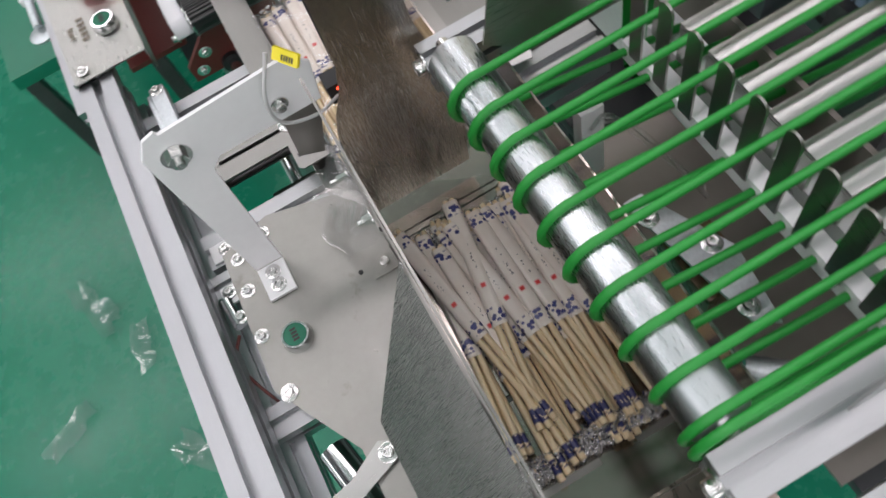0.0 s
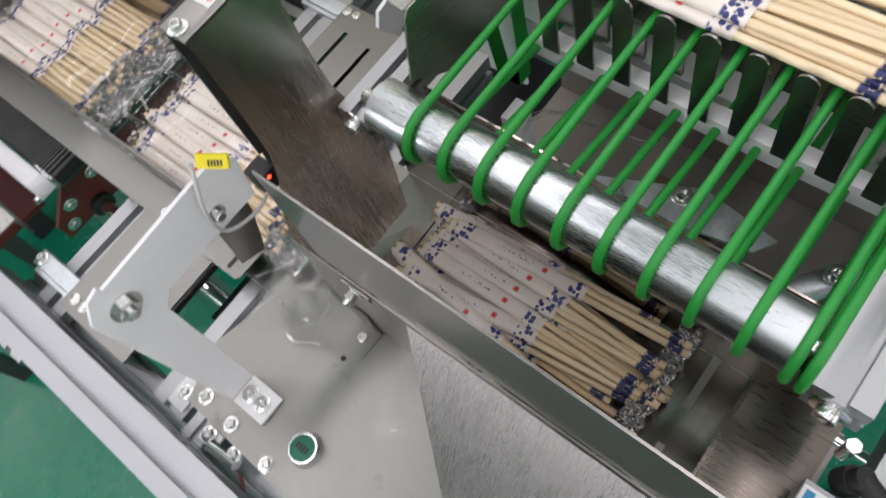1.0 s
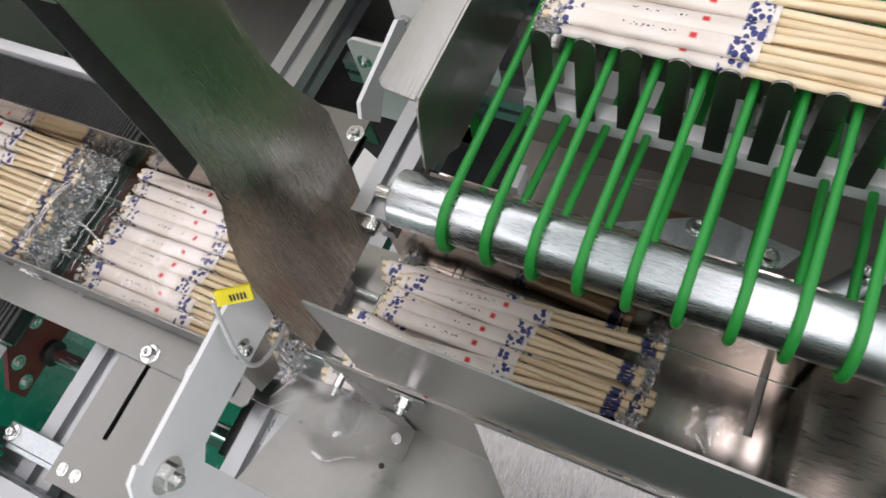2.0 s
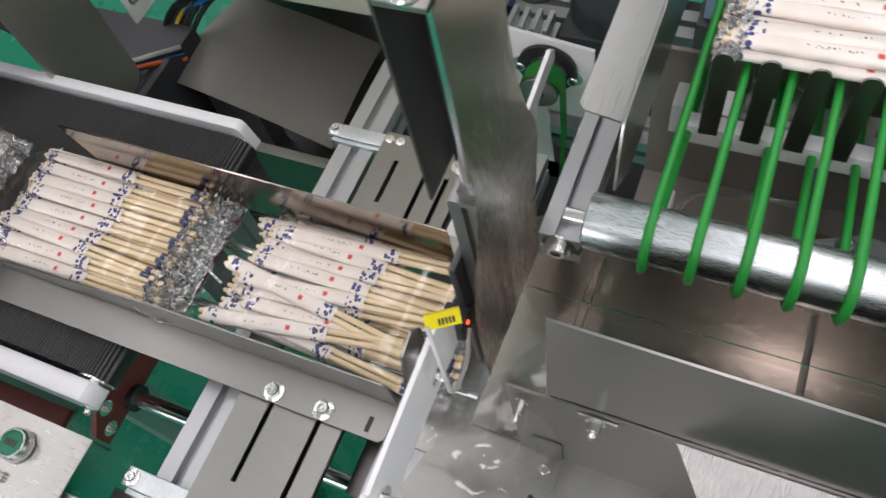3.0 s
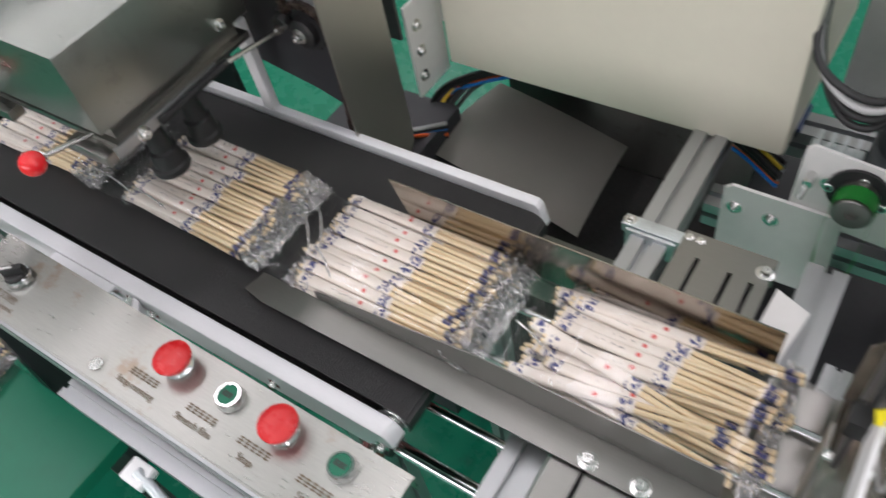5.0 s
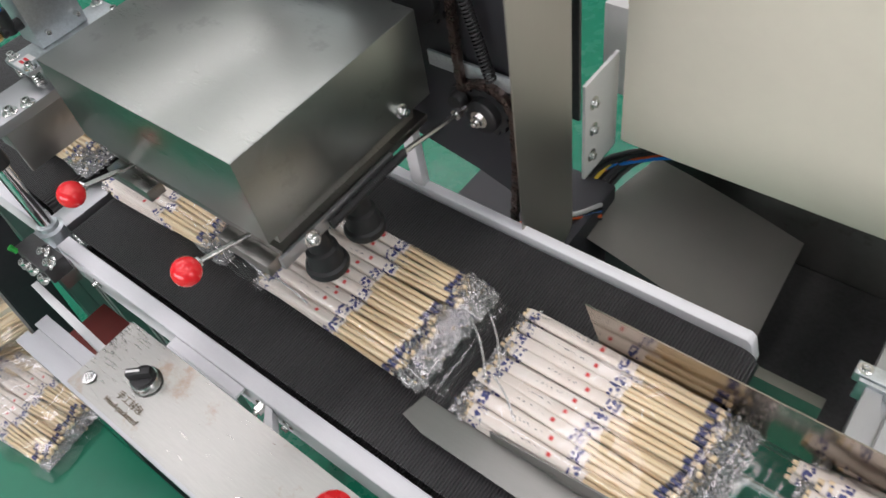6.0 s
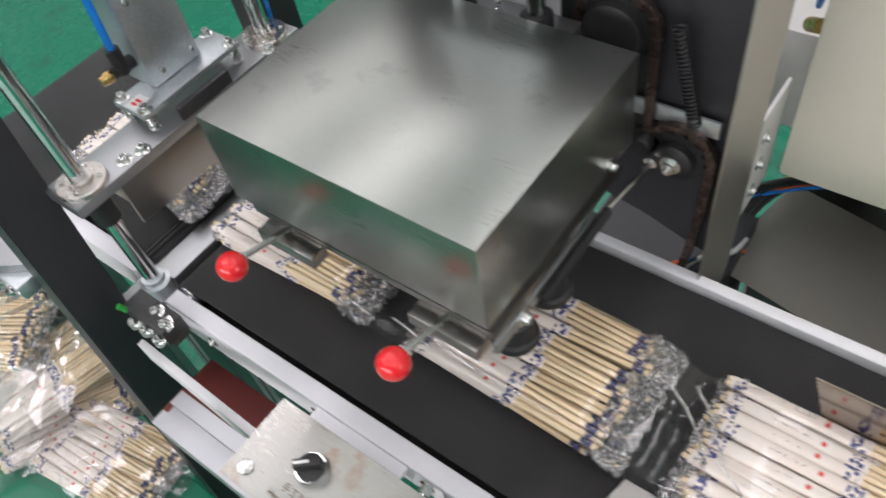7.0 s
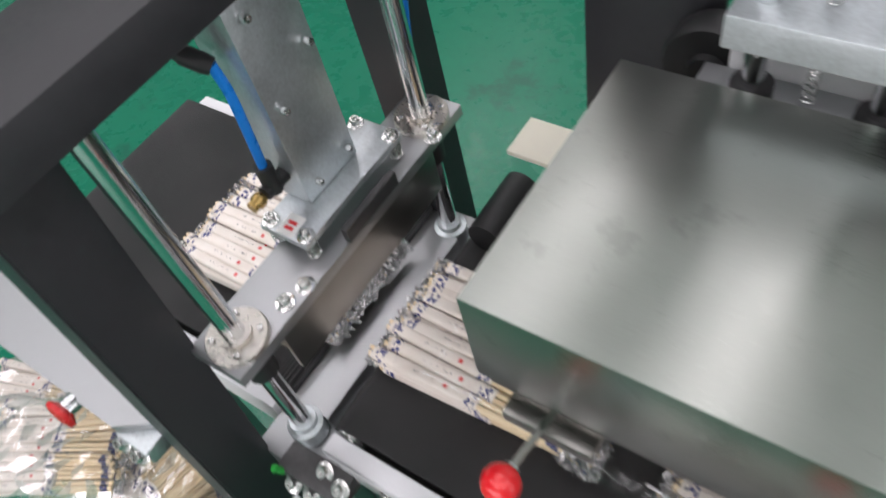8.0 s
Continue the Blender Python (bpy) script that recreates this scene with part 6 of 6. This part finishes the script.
# ---- finished bags piled in front ----
def bag_mesh(seed, sx, sy, sz):
    rnd = random.Random(seed)
    bm = bm_new()
    nx, ny = 14, 12
    g = []
    for i in range(nx + 1):
        row = []
        for j in range(ny + 1):
            u, v = i / nx, j / ny
            e = max(abs(u - 0.5), abs(v - 0.5)) * 2
            row.append(bm.verts.new(((u - 0.5) * sx + rnd.uniform(-1, 1) * 0.006, (v - 0.5) * sy + rnd.uniform(-1, 1) * 0.006, sz * (1 - e ** 5) + rnd.uniform(0, 1) * 0.008)))
        g.append(row)
    for p, q in zip(g, g[1:]):
        for j in range(ny):
            bm.faces.new((p[j], p[j + 1], q[j + 1]))
            bm.faces.new((p[j], q[j + 1], q[j]))
    return finish(bm, "bag_film", BAGFILM, 12)


def finished_bag(at, turn, seed, tilt=0):
    t = chopstick_pack(0, 0, 0, seed, "finished clear bag of sleeved chopsticks in a heap", "chopstick_bag", 0.4, ((0, 11), (1, 11), (2, 10), (3, 10)), False, 0.13, "finished bags", False)
    t.matrix_basis = pose(*at, tilt, 0, turn) @ Matrix.Translation((-0.1, 0, 0))
    b = new("bag_film", bag_mesh(seed, 0.27, 0.165, 0.045))
    b.parent, b.location = t, (0.1, 0, 0)
    b["label"] = "crinkled clear bag film"
    return t


stb = thing("side_table", "low side table with a green top beside the machine", "table")
GMAT = surface("green_mat", (0.006, 0.17, 0.095), 0.35, 0, 0.1, 4)
bm = bm_new()
box(bm, -1.78, -0.72, -0.44, -0.175, 0.42, 0.45, 0.003)
part("tabletop", bm, GMAT, stb)
for x in (-1.75, -0.75):
    for y in (-0.42, -0.20):
        bm = bm_new()
        box(bm, x - 0.015, x + 0.015, y - 0.015, y + 0.015, 0.0, 0.4195)
        part("leg", bm, DARK, stb)
for at, turn, seed, tilt in (((-1.115, -0.225, 0.452), 8, 61, 0), ((-1.25, -0.215, 0.455), 62, 62, 3), ((-1.27, -0.20, 0.515), 78, 64, -4), ((-1.42, -0.20, 0.50), -35, 67, 3), ((-1.58, -0.19, 0.452), 20, 68, 0), ((-1.40, -0.21, 0.56), 30, 70, 2)):
    finished_bag(at, turn, seed, tilt)

# scraps of film on the floor
def scrap(at, turn, s, seed):
    rnd = random.Random(seed)
    bm = bm_new()
    g = [[bm.verts.new(((i / 5 - 0.5) * s + rnd.uniform(-1, 1) * s * 0.1, (j / 3 - 0.5) * s * 0.35 + rnd.uniform(-1, 1) * s * 0.07, 0.003 + rnd.uniform(0, 1) * s * 0.05)) for j in range(4)] for i in range(6)]
    for p, q in zip(g, g[1:]):
        for j in range(3):
            bm.faces.new((p[j], p[j + 1], q[j + 1]))
            bm.faces.new((p[j], q[j + 1], q[j]))
    ob = solid("film_scrap", bm, BAGFILM, "thin clear film scrap lying on the floor", "film scrap", "film scraps", sharp=5)
    ob.matrix_basis = pose(*at, 0, 0, turn)


for k, (x, y) in enumerate(((-0.35, -0.55), (-0.05, -0.50), (0.1, -0.62), (-0.25, -0.75), (0.2, -0.48), (-0.5, -0.62), (-0.1, -0.85))):
    scrap((x, y, 0.002), 40 * k, 0.12 + 0.02 * (k % 3), k)


# ---- what moves ----
def motions():
    def slide(ob, axis, rows):
        m0 = ob.matrix_basis.copy()
        d = {"x": (1, 0, 0), "y": (0, 1, 0), "z": (0, 0, 1)}[axis]
        walk(ob, [(t, Matrix.Translation(Vector(d) * v) @ m0) for t, v in rows])

    INDEX = [(0, 0), (1.85, 0), (2.0, -0.012), (2.3, -0.076), (2.5, -0.133), (2.7, -0.19), (2.9, -0.243), (3.0, -0.262), (3.1, -0.272), (3.2, -0.276), (8.0, -0.276)]
    # the wrapped packs step one pitch along the belt
    for p in packs:
        slide(p, "x", INDEX)
    # the bundle in the chute: settles, is pushed, then runs through the open gate
    slide(bundle, "x", [(0, 0.054), (0.3, 0.046), (0.6, 0.042), (0.9, 0.043), (1.0, 0.042), (1.1, 0.034), (1.2, 0.016), (1.3, 0.004), (1.4, 0.0), (1.85, 0.0)] + [(t, v) for t, v in INDEX[2:]])
    slide(pu, "x", [(0, 0.004), (0.8, 0.004), (0.95, -0.006), (1.0, -0.013), (1.1, -0.045), (1.2, -0.085), (1.3, -0.108), (1.4, -0.112), (1.6, -0.10), (2.0, -0.02), (2.2, 0.004), (8, 0.004)])
    slide(gate, "z", [(0, 0), (1.35, 0), (1.5, 0.03), (1.75, 0.095), (1.9, 0.111), (3.2, 0.111), (3.3, 0.105), (3.4, 0.089), (3.5, 0.0715), (3.6, 0.051), (3.7, 0.031), (3.8, 0.015), (3.9, 0.004), (4.0, 0), (8, 0)])
    slide(comb, "z", [(0, 0), (3.2, 0), (3.3, -0.008), (3.4, -0.03), (3.5, -0.05), (3.6, -0.06), (4.6, -0.06), (4.9, 0), (8, 0)])
    # the waiting packets ride down the cords and drop into the chute
    m0 = feed[0].matrix_basis.copy()
    rows = [(0, 0.12, 0, 0), (0.25, 0.092, 0, 0), (0.5, 0.06, 0, 0), (0.75, 0.028, 0, 0), (1.0, 0.004, 0, 0), (1.15, 0, 0, 0), (2.9, 0, 0, 0), (3.1, -0.004, 0, 0), (3.3, -0.02, 0, 0), (3.5, -0.046, 0, 0), (3.7, -0.075, 0, 0), (3.9, -0.105, -0.001, 4), (4.0, -0.12, -0.004, 10), (4.1, -0.135, -0.014, 20), (4.2, -0.15, -0.045, 28), (4.3, -0.165, -0.11, 18), (4.4, -0.174, -0.185, 6), (4.5, -0.176, -0.2135, 0), (8, -0.176, -0.2135, 0)]
    walk(feed[0], [(t, Matrix.Translation((-0.003 * (y / -0.2), y, z)) @ m0 @ pose(0, 0, 0, a, 0, 0)) for t, y, z, a in rows])
    ARRIVE = [(0, 0.12), (0.25, 0.092), (0.5, 0.06), (0.75, 0.028), (1.0, 0.004), (1.15, 0)]
    slide(feed[1], "y", ARRIVE + [(3.0, 0), (3.2, -0.006), (3.5, -0.04), (4.0, -0.10), (4.1, -0.106), (8, -0.106)])
    slide(feed[2], "y", ARRIVE + [(3.0, 0), (3.2, -0.006), (3.5, -0.04), (4.0, -0.09), (4.1, -0.095), (8, -0.095)])


bundle = chopstick_pack(FRONT + PITCH, 0.0935, 0.8455, 77, "loose heap of paper-sleeved bamboo chopsticks in the steel chute", mess=1.35, crinkle=False, rows=((0, 10), (1, 9), (2, 8)), width=0.112, wrap=False)
motions()
